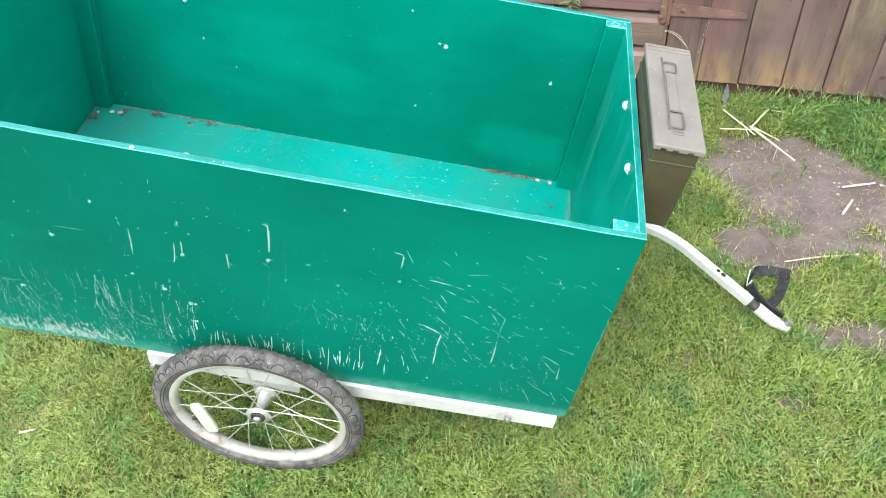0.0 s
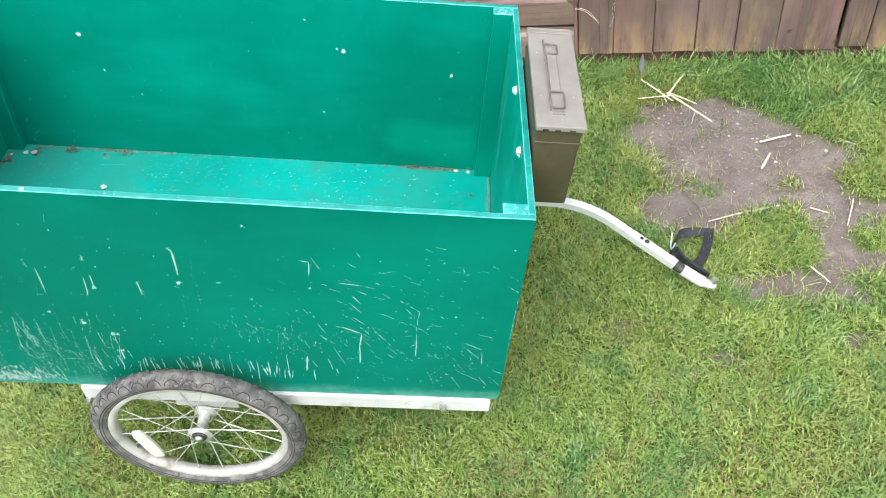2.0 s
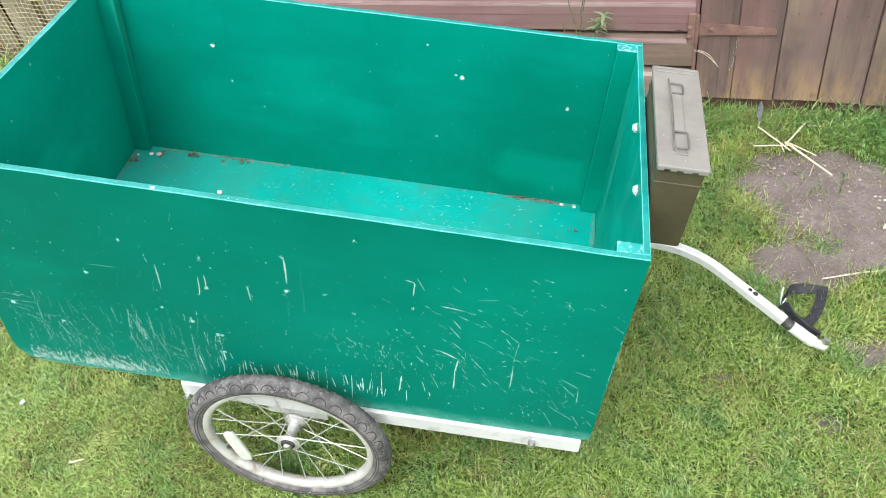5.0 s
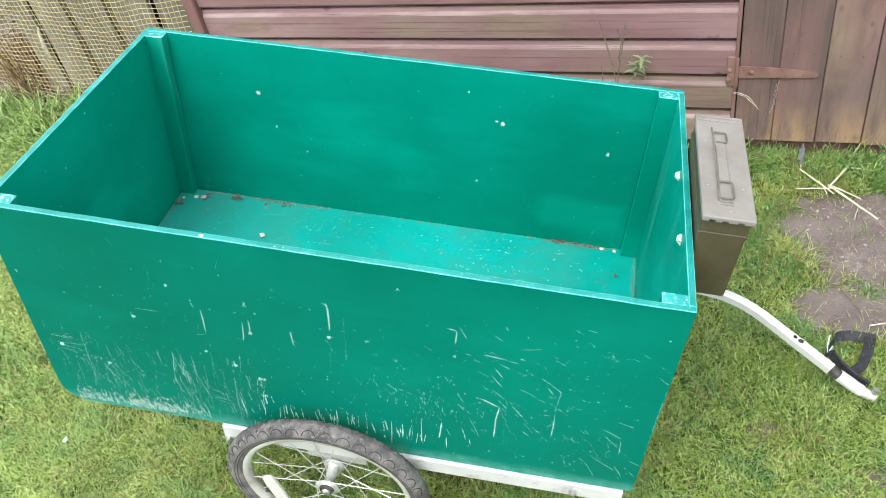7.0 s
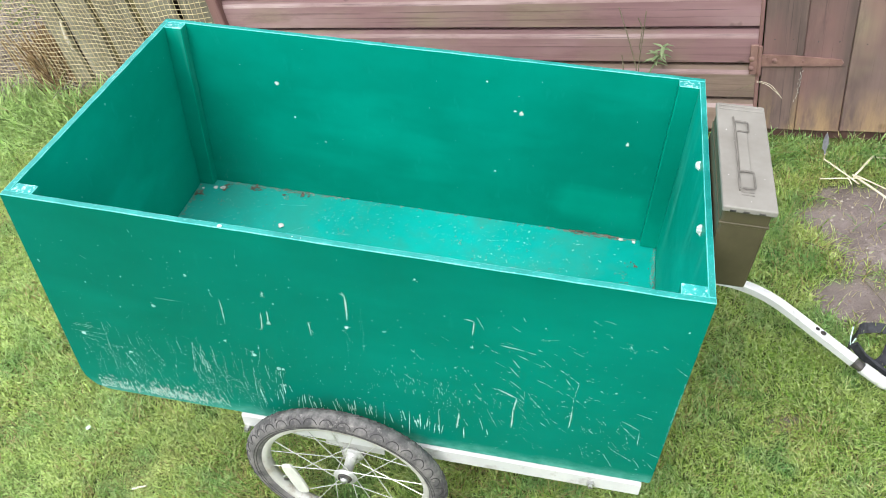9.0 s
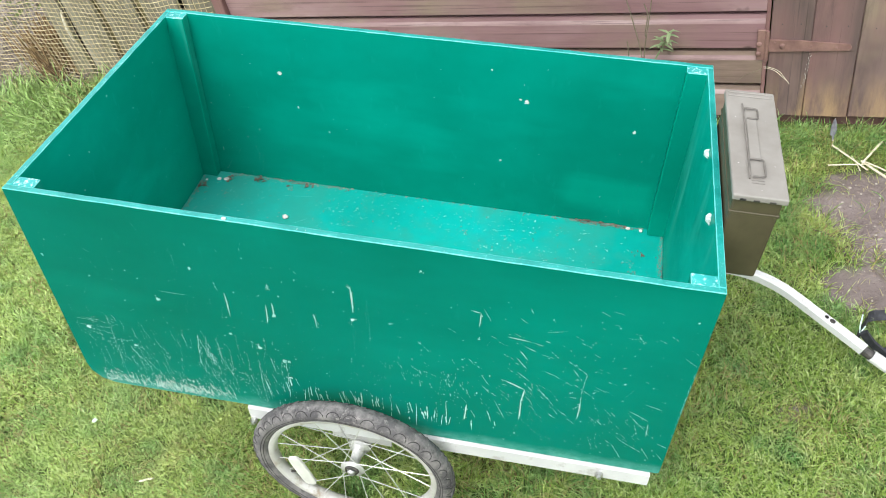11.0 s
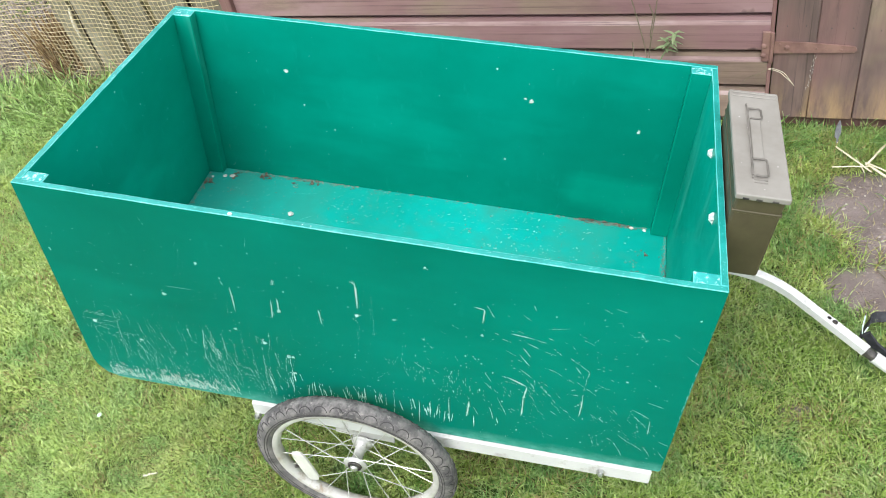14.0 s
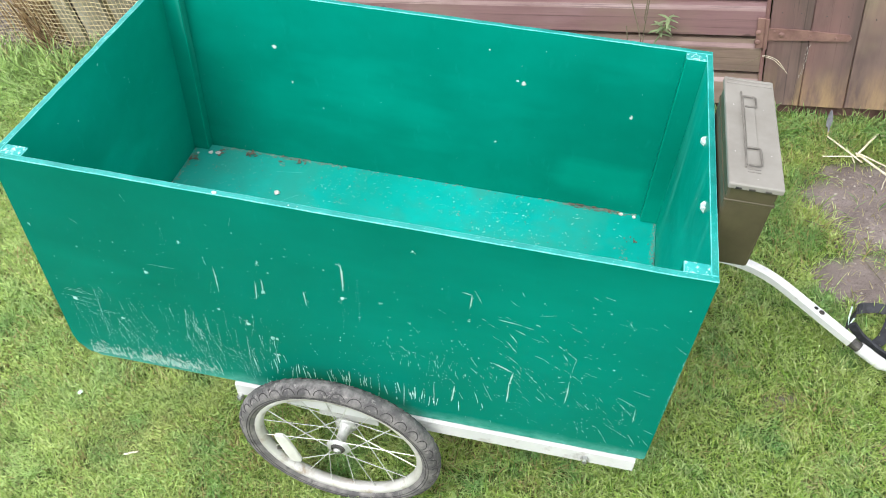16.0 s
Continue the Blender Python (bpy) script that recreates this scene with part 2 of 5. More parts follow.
def wood(name, cols, streak=(1, 1, 0.06), rough=0.75, low=None, knots=None, faded=None, flush=None):
    """Stained boards: cols dark, mid, light; low: (height, colour, band) of algae and bare wood at the foot."""
    k = Mat(name, rough)
    r = k.rand()
    shift = k.n.new("ShaderNodeVectorMath")
    shift.operation = "ADD"
    comb = k.n.new("ShaderNodeCombineXYZ")
    for i in range(3):
        k.l.new(k.math("MULTIPLY", r, 31.0 + 7 * i), comb.inputs[i])
    k.l.new(k.co, shift.inputs[0])
    k.l.new(comb.outputs[0], shift.inputs[1])
    base = k.co
    k.co = shift.outputs[0]
    c = k.mix(k.noise(26, 6, 0.65, streak, 0.3, 0.7), cols[0], cols[1])
    c = k.mix(k.noise(5, 4, 0.6, (1, 1, 0.35) if streak[2] < 1 else (0.35, 1, 1), 0.48, 0.75), c, cols[2])
    c = k.mix(k.math("MULTIPLY", r, 0.35), c, cols[0])
    if faded:
        c = k.mix(k.math("MULTIPLY", k.noise(1.7, 4, 0.6, None, 0.50, 0.66), k.noise(20, 5, 0.65, streak, 0.35, 0.65)), c, faded)
    if flush:
        c = k.mix(k.math("MULTIPLY", k.noise(2.3, 4, 0.6, (1, 1, 0.5), 0.50, 0.66), 0.6), c, flush)
    # fine dark checks along the grain and blotches of older stain
    fine = tuple(q * (2.2 if q >= 1 else 0.5) for q in streak)
    c = k.mix(k.math("MULTIPLY", k.noise(44, 5, 0.7, fine, 0.57, 0.66), 0.6), c, tuple(0.42 * q for q in cols[0]))
    c = k.mix(k.math("MULTIPLY", k.noise(11, 5, 0.7, tuple(min(1, 5 * q) for q in streak), 0.54, 0.68), 0.45), c, tuple(0.75 * q for q in cols[0]))
    if knots:
        c = k.mix(k.noise(9, 2, 0.4, None, 0.73, 0.77), c, knots)
    if low:
        height, tint, band = low
        k2 = k.co
        k.co = base
        foot = k.ramp(k.axis(2), height + band, height, 0.0, 1.0)
        k.co = k2
        c = k.mix(k.math("MULTIPLY", foot, k.noise(12, 6, 0.7, (1, 1, 0.2), 0.42, 0.64)), c, tint)
    k.color(c)
    k.bump(k.noise(40, 6, 0.65, streak, 0, 1), 0.35, 0.003)
    return k.m


BOARD_RED = wood("red_brown_stained_cladding", ((0.205, 0.112, 0.118), (0.335, 0.200, 0.212), (0.43, 0.295, 0.305)), (0.05, 1, 1), 0.5, None, (0.07, 0.04, 0.035), (0.27, 0.205, 0.155))
BOARD_DOOR = wood("weathered_brown_door_boards", ((0.098, 0.068, 0.062), (0.185, 0.122, 0.110), (0.275, 0.185, 0.168)), (1, 1, 0.05), 0.7, (0.03, (0.44, 0.29, 0.155), 0.18), (0.03, 0.018, 0.018), (0.27, 0.215, 0.145), (0.27, 0.135, 0.130))
BOARD_OLD = wood("weathered_bare_cladding", ((0.17, 0.115, 0.095), (0.29, 0.205, 0.165), (0.40, 0.31, 0.25)), (0.05, 1, 1), 0.65, None, (0.06, 0.04, 0.03), (0.33, 0.27, 0.18))
ARRIS = wood("pale_board_edge", ((0.23, 0.14, 0.138), (0.38, 0.265, 0.26), (0.60, 0.49, 0.47)), (0.12, 1, 1), 0.5)
TRIM_RED = wood("red_brown_trim", ((0.16, 0.08, 0.076), (0.24, 0.13, 0.122), (0.33, 0.20, 0.185)), (1, 1, 0.05), 0.65)
FENCE_WOOD = wood("silvered_fence_boards", ((0.17, 0.155, 0.115), (0.29, 0.27, 0.205), (0.40, 0.38, 0.30)), (1, 1, 0.05), 0.85, (0.0, (0.22, 0.21, 0.11), 0.35))
MOSSY_WOOD = wood("mossy_shaded_boards", ((0.11, 0.09, 0.045), (0.18, 0.155, 0.075), (0.25, 0.22, 0.11)), (1, 1, 0.05), 0.9)
# near-black tone that stands for the shade behind the fence gaps
SHADE_WOOD = wood("gap_shade_boards", ((0.020, 0.016, 0.012), (0.035, 0.028, 0.021), (0.055, 0.045, 0.033)), (1, 1, 0.05), 0.9)
RUST = plain("painted_over_iron_hinge", (0.16, 0.085, 0.075), (0.27, 0.155, 0.13), 18, 0.6, 0.0, 0.3, dirt=(0.42, 0.33, 0.22), dirt_lo=0.64)
ROOF = plain("mineral_roofing_felt", (0.06, 0.06, 0.06), (0.11, 0.11, 0.10), 60, 0.9)


def soil():
    k = Mat("lawn_soil", 0.95)
    d = k.attr("bare")
    turf = k.mix(k.noise(9, 5, 0.65), (0.070, 0.125, 0.024), (0.125, 0.185, 0.044))
    turf = k.mix(k.noise(70, 4, 0.7, None, 0.58, 0.76), turf, (0.24, 0.23, 0.09))
    turf = k.mix(k.noise(2.1, 5, 0.65, None, 0.50, 0.70), turf, (0.15, 0.17, 0.05))
    earth = k.mix(k.noise(7, 6, 0.7), (0.175, 0.138, 0.130), (0.290, 0.240, 0.228))
    earth = k.mix(k.noise(5, 7, 0.8, None, 0.54, 0.68), earth, (0.39, 0.335, 0.315))
    earth = k.mix(k.noise(170, 5, 0.7, None, 0.64, 0.72), earth, (0.50, 0.45, 0.40))
    earth = k.mix(k.noise(130, 4, 0.7, None, 0.60, 0.70), earth, (0.10, 0.075, 0.06))
    k.color(k.mix(d, turf, earth))
    k.bump(k.noise(55, 8, 0.75, None, 0, 1), 1.0, 0.010)
    return k.m


SOIL = soil()


def blades(name, cols, dry):
    k = Mat(name, 0.42)
    r = k.rand(True)
    c = k.mix(k.noise(3.2, 4, 0.6), cols[0], cols[1])
    c = k.mix(k.noise(7, 5, 0.65, None, 0.48, 0.66), c, cols[2])
    c = k.mix(k.ramp(r, 0.35, 1.0, 0.0, 0.62), c, cols[3])
    c = k.mix(k.ramp(r, 0.30, 0.0, 0.0, 0.75), c, cols[4])
    c = k.mix(k.math("MULTIPLY", k.noise(1.9, 5, 0.65, None, 0.54, 0.68), 0.45), c, (0.64, 0.60, 0.24))
    dry_side = k.ramp(k.math("ADD", k.axis(0), k.ramp(k.noise(1.3, 4, 0.6), 0, 1, -0.45, 0.45)), -0.75, -1.45)
    c = k.mix(k.math("MULTIPLY", dry_side, 0.42), c, (0.76, 0.93, 0.36))
    c = k.mix(k.math("MULTIPLY", k.noise(3.6, 4, 0.6, None, 0.53, 0.64), 0.50), c, cols[2])
    pick = k.math("ADD", r, k.ramp(k.noise(2.6, 4, 0.6), 0, 1, -0.16, 0.20))
    c = k.mix(k.ramp(pick, 1.0 - dry, 1.04 - dry), c, (0.62, 0.53, 0.25))
    k.color(c)
    tr = k.n.new("ShaderNodeBsdfTranslucent")
    k.l.new(c, tr.inputs["Color"])
    ms = k.n.new("ShaderNodeMixShader")
    ms.inputs[0].default_value = 0.40
    k.l.new(k.b.outputs[0], ms.inputs[1])
    k.l.new(tr.outputs[0], ms.inputs[2])
    k.l.new(ms.outputs[0], k.n["Material Output"].inputs["Surface"])
    return k.m


LAWN = blades("lawn_grass", ((0.44, 0.65, 0.13), (0.68, 0.81, 0.23), (0.26, 0.54, 0.17), (0.93, 0.99, 0.58), (0.12, 0.30, 0.06)), 0.06)
ROUGH_GRASS = blades("long_grass", ((0.31, 0.60, 0.15), (0.48, 0.74, 0.23), (0.21, 0.50, 0.15), (0.76, 0.94, 0.52), (0.11, 0.29, 0.06)), 0.06)
THATCH = blades("dry_thatch", ((0.58, 0.52, 0.24), (0.70, 0.64, 0.32), (0.48, 0.42, 0.19), (0.80, 0.76, 0.48), (0.30, 0.26, 0.12)), 0.10)
WEED = plain("weed_leaf", (0.13, 0.19, 0.09), (0.24, 0.30, 0.155), 30, 0.55)


# ---- mesh helpers ----
def part(name, bm, material, parent, label="", smooth=False):
    me = bpy.data.meshes.new(name)
    bmesh.ops.recalc_face_normals(bm, faces=bm.faces)
    bm.to_mesh(me)
    bm.free()
    for m in material if isinstance(material, (list, tuple)) else (material,):
        me.materials.append(m)
    if smooth:
        me.shade_smooth()
    ob = new(name, me)
    ob.parent = parent
    return tagged(ob, label)


def same(ob, name, m, parent):
    """Another piece on the mesh of ob."""
    o = new(name, ob.data)
    o.parent = parent
    o.matrix_basis = m
    return o


def thing(name, m, label, category, group="", kind=""):
    e = new(name)
    e.matrix_basis = m
    e.empty_display_size = 0.1
    return tagged(e, label, category, group, kind)


def box(bm, lo, hi, bevel=0.0, seg=1):
    lo, hi = Vector(lo), Vector(hi)
    mid, size = (lo + hi) / 2, hi - lo
    r = bmesh.ops.create_cube(bm, size=1.0, matrix=Matrix.Translation(mid) @ Matrix.Diagonal((*size, 1)))
    if bevel:
        edges = list({e for v in r["verts"] for e in v.link_edges})
        bmesh.ops.bevel(bm, geom=edges, offset=bevel, segments=seg, affect="EDGES", profile=0.5)
    return bm


def boxed(lo, hi, bevel=0.0, seg=1):
    return box(bmesh.new(), lo, hi, bevel, seg)


def sweep(bm, pts, profile, up=(0, 0, 1), cap=True, closed=False):
    """Sweeps a closed profile [(side, up)] or profile(i) along pts."""
    pts = [Vector(p) for p in pts]
    n, rings, side0 = len(pts), [], None
    up = Vector(up)
    for i, p in enumerate(pts):
        a = pts[(i - 1) % n] if closed or i else p
        b = pts[(i + 1) % n] if closed or i < n - 1 else p
        t = (b - a).normalized()
        s = t.cross(up)
        if s.length < 1e-4:
            s = t.cross(Vector((1, 0.01, 0.02)))
        s.normalize()
        if side0 is not None and s.dot(side0) < 0:
            s = -s
        side0 = s
        u = s.cross(t).normalized()
        shape = profile(i) if callable(profile) else profile
        rings.append([bm.verts.new(p + s * x + u * y) for x, y in shape])
    k = len(rings[0])
    for i in range(n if closed else n - 1):
        a, b = rings[i], rings[(i + 1) % n]
        for j in range(k):
            bm.faces.new((a[j], a[(j + 1) % k], b[(j + 1) % k], b[j]))
    if cap and not closed:
        bm.faces.new(rings[0])
        bm.faces.new(rings[-1][::-1])
    return bm


def circle(r, k=8):
    return [(r * math.cos(2 * math.pi * i / k), r * math.sin(2 * math.pi * i / k)) for i in range(k)]


def rod(bm, pts, r, k=8, cap=True, up=(0, 0, 1), closed=False):
    return sweep(bm, pts, circle(r, k) if not callable(r) else (lambda i: circle(r(i), k)), up, cap, closed)


def square(w, h, b=0.003):
    x, y = w / 2, h / 2
    return [(-x + b, -y), (x - b, -y), (x, -y + b), (x, y - b), (x - b, y), (-x + b, y), (-x, y - b), (-x, -y + b)]


def lathe(bm, profile, centre, steps, closed=True):
    """Turns [(radius, y)] about the y axis through centre."""
    c, rings = Vector(centre), []
    for i in range(steps):
        a = 2 * math.pi * i / steps
        rings.append([bm.verts.new(c + Vector((r * math.cos(a), y, r * math.sin(a)))) for r, y in profile])
    k = len(profile)
    for i in range(steps):
        a, b = rings[i], rings[(i + 1) % steps]
        for j in range(k if closed else k - 1):
            bm.faces.new((a[j], a[(j + 1) % k], b[(j + 1) % k], b[j]))
    return bm


def bend(points, radius, k=6):
    """A polyline with its inner corners rounded."""
    pts = [Vector(p) for p in points]
    out = [pts[0]]
    for a, b, c in zip(pts, pts[1:], pts[2:]):
        d = min(radius, (a - b).length * 0.45, (c - b).length * 0.45)
        p, q = b + (a - b).normalized() * d, b + (c - b).normalized() * d
        for i in range(k + 1):
            t = i / k
            out.append((1 - t) ** 2 * p + 2 * t * (1 - t) * b + t * t * q)
    return out + [pts[-1]]


def blob(bm, p, r, rng, flat=0.6, sub=1):
    res = bmesh.ops.create_icosphere(bm, subdivisions=sub, radius=1.0)
    q = Euler((rng.uniform(0, 6), rng.uniform(0, 6), rng.uniform(0, 6))).to_matrix()
    for v in res["verts"]:
        w = q @ Vector((v.co.x, v.co.y * rng.uniform(0.7, 0.9), v.co.z * 0.8))
        w *= rng.uniform(0.8, 1.15)
        v.co = Vector(p) + Vector((w.x, w.y, w.z * flat)) * r
    return bm


# ---- the ground ----
def bare(x, y):
    """How bare the soil is at a place of the lawn, 0 to 1."""
    def disc(cx, cy, rx, ry, turn=0.0):
        c, s = math.cos(turn), math.sin(turn)
        dx, dy = x - cx, y - cy
        return 1.0 - math.hypot((dx * c + dy * s) / rx, (dy * c - dx * s) / ry)
    d = max(disc(0.705, 1.065, 0.27, 0.17, -0.10), disc(0.90, 0.935, 0.22, 0.16, -0.45), disc(0.72, 0.90, 0.21, 0.14), disc(0.60, 0.715, 0.16, 0.11, -0.30), disc(0.79, 0.745, 0.15, 0.08), disc(0.985, 0.665, 0.12, 0.12),
            disc(0.945, 0.525, 0.085, 0.11, 0.2), disc(1.03, 0.475, 0.11, 0.045), disc(0.78, 0.415, 0.16, 0.060, -0.10), disc(0.90, 0.375, 0.08, 0.045), disc(1.14, 0.665, 0.09, 0.040),
            disc(0.575, 0.203, 0.055, 0.034), disc(0.880, 0.234, 0.055, 0.034), disc(0.61, 0.98, 0.12, 0.13), disc(0.357, 0.328, 0.038, 0.026), disc(1.20, 0.50, 0.16, 0.06, -0.3))
    d -= 0.35 * max(0.0, disc(0.65, 0.845, 0.07, 0.022)) + 0.25 * max(0.0, disc(0.634, 0.765, 0.045, 0.030)) + 1.8 * max(0.0, disc(0.795, 0.585, 0.125, 0.115, 0.3)) + 1.6 * max(0.0, disc(1.11, 0.775, 0.08, 0.07)) + 1.4 * max(0.0, disc(1.05, 0.560, 0.09, 0.05))
    back = min(1.0, max(0.0, (y - 1.5495 + 0.1503 * x) * 9)) if x < -1.9 else 0.0
    n = noise.noise((x * 7, y * 7, 0.3)) * 0.34 + noise.noise((x * 19, y * 19, 1.7)) * 0.30 + noise.noise((x * 45, y * 45, 4.7)) * 0.18
    return max(min(1.0, max(0.0, (d + n + (0.18 if d > -0.12 else 0.02)) * 4.0 + 0.1)), back)


def ground_height(x, y):
    return 0.010 * noise.noise((x * 1.7, y * 1.7, 5.0)) + 0.004 * noise.noise((x * 11, y * 11, 2.0)) - 0.010


def ground():
    near_x, near_y = np.arange(-3.9, 2.0, 0.022), np.arange(-1.2, 2.8, 0.022)
    far = np.array([0.3, 0.8, 2, 5, 12, 30, 80, 200, 500, 1500])
    xs = np.concatenate([near_x[0] - far[::-1], near_x, near_x[-1] + far])
    ys = np.concatenate([near_y[0] - far[::-1], near_y, near_y[-1] + far])
    verts, vals = [], []
    for y in ys:
        for x in xs:
            inside = -3.9 <= x <= 2.0 and -1.2 <= y <= 2.8
            b = bare(x, y) if inside else 0.0
            verts.append((x, y, ground_height(x, y) - 0.006 * b if inside else -0.010))
            vals.append(b)
    w = len(xs)
    faces = [(j * w + i, j * w + i + 1, (j + 1) * w + i + 1, (j + 1) * w + i) for j in range(len(ys) - 1) for i in range(w - 1)]
    me = bpy.data.meshes.new("ground")
    me.from_pydata(verts, [], faces)
    me.attributes.new("bare", "FLOAT", "POINT").data.foreach_set("value", vals)
    me.materials.append(SOIL)
    me.shade_smooth()
    tagged(new("ground", me), "worn garden lawn soil with bare brown patches", "ground", kind="structure")


ground()

# ---- the shed ----
WALL_Y, WALL_SLOPE = 1.5495, -0.1503
WALL_TURN = math.degrees(math.atan(WALL_SLOPE))
WALL = Matrix.Translation((0, WALL_Y, 0)) @ pose(0, 0, 0, 0, 0, WALL_TURN)
WALL = WALL @ Matrix.Translation((-WALL_Y * math.sin(radians(WALL_TURN)), 0, 0))


def shed():
    """In the wall's own frame: x along the wall, y into the shed, z up."""
    top, left, right, deep = 1.92, -1.94, 1.30, 1.6
    e = thing("shed", WALL, "red-brown stained timber garden shed with shiplap cladding", "shed", kind="structure")
    lip0, pitch = 0.160, 0.1285
    # one shiplap board: a flat face with a scooped upper edge that slips under the lip of the next
    prof = [(0.000, 0.0), (0.000, 0.084), (0.002, 0.090), (0.006, 0.098), (0.0085, 0.107), (0.0090, 0.1125), (0.025, 0.1130), (0.025, 0.1280), (0.028, 0.128), (0.028, 0.004), (0.003, -0.001)]
    bm = bmesh.new()
    x0, x1, steps = left + 0.05, 0.118, 26
    rings = []
    for i in range(steps + 1):
        x = x0 + (x1 - x0) * i / steps
        rings.append([bm.verts.new((x, y + 0.0012 * math.sin(3 * x + z * 9), z)) for y, z in prof])
    for a, b in zip(rings, rings[1:]):
        for j in range(len(prof)):
            bm.faces.new((a[j], a[(j + 1) % len(prof)], b[(j + 1) % len(prof)], b[j]))
    bm.faces.new(rings[0])
    bm.faces.new(rings[-1][::-1])
    bm.normal_update()
    # the start of the scoop takes the paler edge material
    for f in bm.faces:
        z = f.calc_center_median().z
        if len(f.verts) == 4 and 0.0842 < z < 0.094:
            f.material_index = 1
    first = part("weatherboard", bm, (BOARD_RED, ARRIS), e)
    tinted = first.data
    first.matrix_basis = pose(0, 0, lip0 - pitch + 0.002)
    for i in range(1, 14):
        board = same(first, "weatherboard", pose(0, 0.0005 * (i % 3), lip0 + (i - 1) * pitch + 0.002), e)
        if i == 1:
            # the low boards have lost most of their stain
            old = first.data.copy()
            old.materials[0] = BOARD_OLD
            first.data = board.data = old
        elif i > 1:
            board.data = tinted
    part("corner_trim", boxed((left, -0.022, 0.02), (left + 0.052, 0.03, top), 0.004), TRIM_RED, e)
    part("door_post", boxed((0.1185, -0.001, 0.03), (0.1305, 0.030, top), 0.002), TRIM_RED, e)
    part("sill_beam", boxed((left + 0.03, 0.032, -0.01), (right, 0.080, 0.055), 0.004), TRIM_RED, e)
    part("side_wall", boxed((left + 0.004, 0.0305, 0.0), (left + 0.03, deep, top), 0.002), BOARD_RED, e)
    part("side_wall", boxed((right - 0.026, 0.0, 0.0), (right, deep, top), 0.002), BOARD_RED, e)
    part("back_wall", boxed((left + 0.031, deep - 0.03, 0.0), (right - 0.027, deep, top), 0.002), BOARD_RED, e)
    part("roof", boxed((left - 0.06, -0.08, top + 0.001), (right + 0.06, deep + 0.08, top + 0.03), 0.006), ROOF, e)
    # the door: vertical boards, foot a little uneven
    d = new("door")
    d.parent = e
    tagged(d, "ledged shed door of weathered brown vertical boards")
    rng = random.Random(5)
    edges = [0.1325, 0.2530, 0.3860, 0.5230, 0.6510, 0.7810, 0.9660]
    feet = [0.038, 0.039, 0.041, 0.037, 0.034, 0.035]
    for a, b, f in zip(edges, edges[1:], feet):
        dy = rng.uniform(-0.0015, 0.0015)
        bm = boxed((a + 0.0012, 0.002 + dy, f), (b - 0.0012, 0.018 + dy, top - 0.05), 0.0025)
        bmesh.ops.subdivide_edges(bm, edges=[q for q in bm.edges if abs(q.verts[0].co.z - q.verts[1].co.z) > 1], cuts=14)
        for v in bm.verts:
            v.co.x += 0.0012 * math.sin(v.co.z * 5 + a * 40)
            v.co.y += 0.0010 * math.sin(v.co.z * 4 + a * 17)
        part("door_board", bm, BOARD_DOOR, d)
    part("door_backing", boxed((0.134, 0.0195, 0.06), (0.964, 0.030, top - 0.06)), TRIM_RED, d)
    part("door_post", boxed((0.978, 0.004, 0.045), (1.06, 0.030, top), 0.003), BOARD_DOOR, e)
    part("wall_board", boxed((1.062, 0.0, 0.03), (right - 0.0265, 0.02, top), 0.003), BOARD_DOOR, e)
    # strap hinge
    bm = bmesh.new()
    out = [(0.134, 0.322), (0.230, 0.318), (0.362, 0.306), (0.368, 0.296), (0.362, 0.286), (0.230, 0.283), (0.134, 0.281)]
    lo = [bm.verts.new((x, 0.0005, z)) for x, z in out]
    hi = [bm.verts.new((x, -0.0055, z)) for x, z in out]
    bm.faces.new(lo)
    bm.faces.new(hi[::-1])
    for i in range(len(out)):
        j = (i + 1) % len(out)
        bm.faces.new((lo[i], lo[j], hi[j], hi[i]))
    h = part("strap_hinge", bm, RUST, d, "painted-over iron strap hinge")
    plate = part("hinge_plate", boxed((0.098, -0.008, 0.252), (0.122, -0.0005, 0.357), 0.002), RUST, e, "painted-over iron hinge plate")
    bm = rod(bmesh.new(), [(0.1275, -0.006, 0.250), (0.1275, -0.006, 0.352)], 0.0062, 10, up=(0, 1, 0))
    part("hinge_pin", bm, RUST, e)

    def dome(x, z, r, owner):
        bm = lathe(bmesh.new(), [(0.0005, -0.6 * r), (0.5 * r, -0.52 * r), (0.85 * r, -0.3 * r), (r, 0.0), (r, 0.2 * r), (0.0005, 0.2 * r)], (x, -0.007, z), 12)
        part("bolt_head", bm, RUST, owner, "", True)
    dome(0.105, 0.308, 0.0095, e)
    dome(0.104, 0.274, 0.0095, e)
    dome(0.172, 0.302, 0.0085, d)
    for x, z in ((0.15, 0.313), (0.255, 0.300), (0.325, 0.296)):
        dome(x, z, 0.004, d)
    for i, (a, b) in enumerate(zip(edges, edges[1:])):
        for k in (0.28, 0.72):
            bm = lathe(bmesh.new(), [(0.0003, -0.0006), (0.0018, -0.0005), (0.002, 0.001), (0.0003, 0.001)], (a + (b - a) * k, 0.0015, 0.372 - 0.008 * i), 8)
            part("nail_head", bm, BLACKIRON, d)
    # a run of bird lime under the strap
    bm = bmesh.new()
    for i in range(26):
        t = i / 25
        x, z = 0.257 - 0.014 * t + rng.uniform(-0.004, 0.004), 0.272 - 0.120 * t
        k, q = 6, rng.uniform(0.0010, 0.0030)
        bm.faces.new([bm.verts.new((x + q * 0.6 * rng.uniform(0.5, 1.2) * math.cos(6.283 * j / k), -0.0012, z + q * 1.5 * rng.uniform(0.5, 1.2) * math.sin(6.283 * j / k))) for j in range(k)])
    tagged(part("bird_lime", bm, LIME, d, "dried white bird-lime run"), kind="stuff")
    return e


shed()


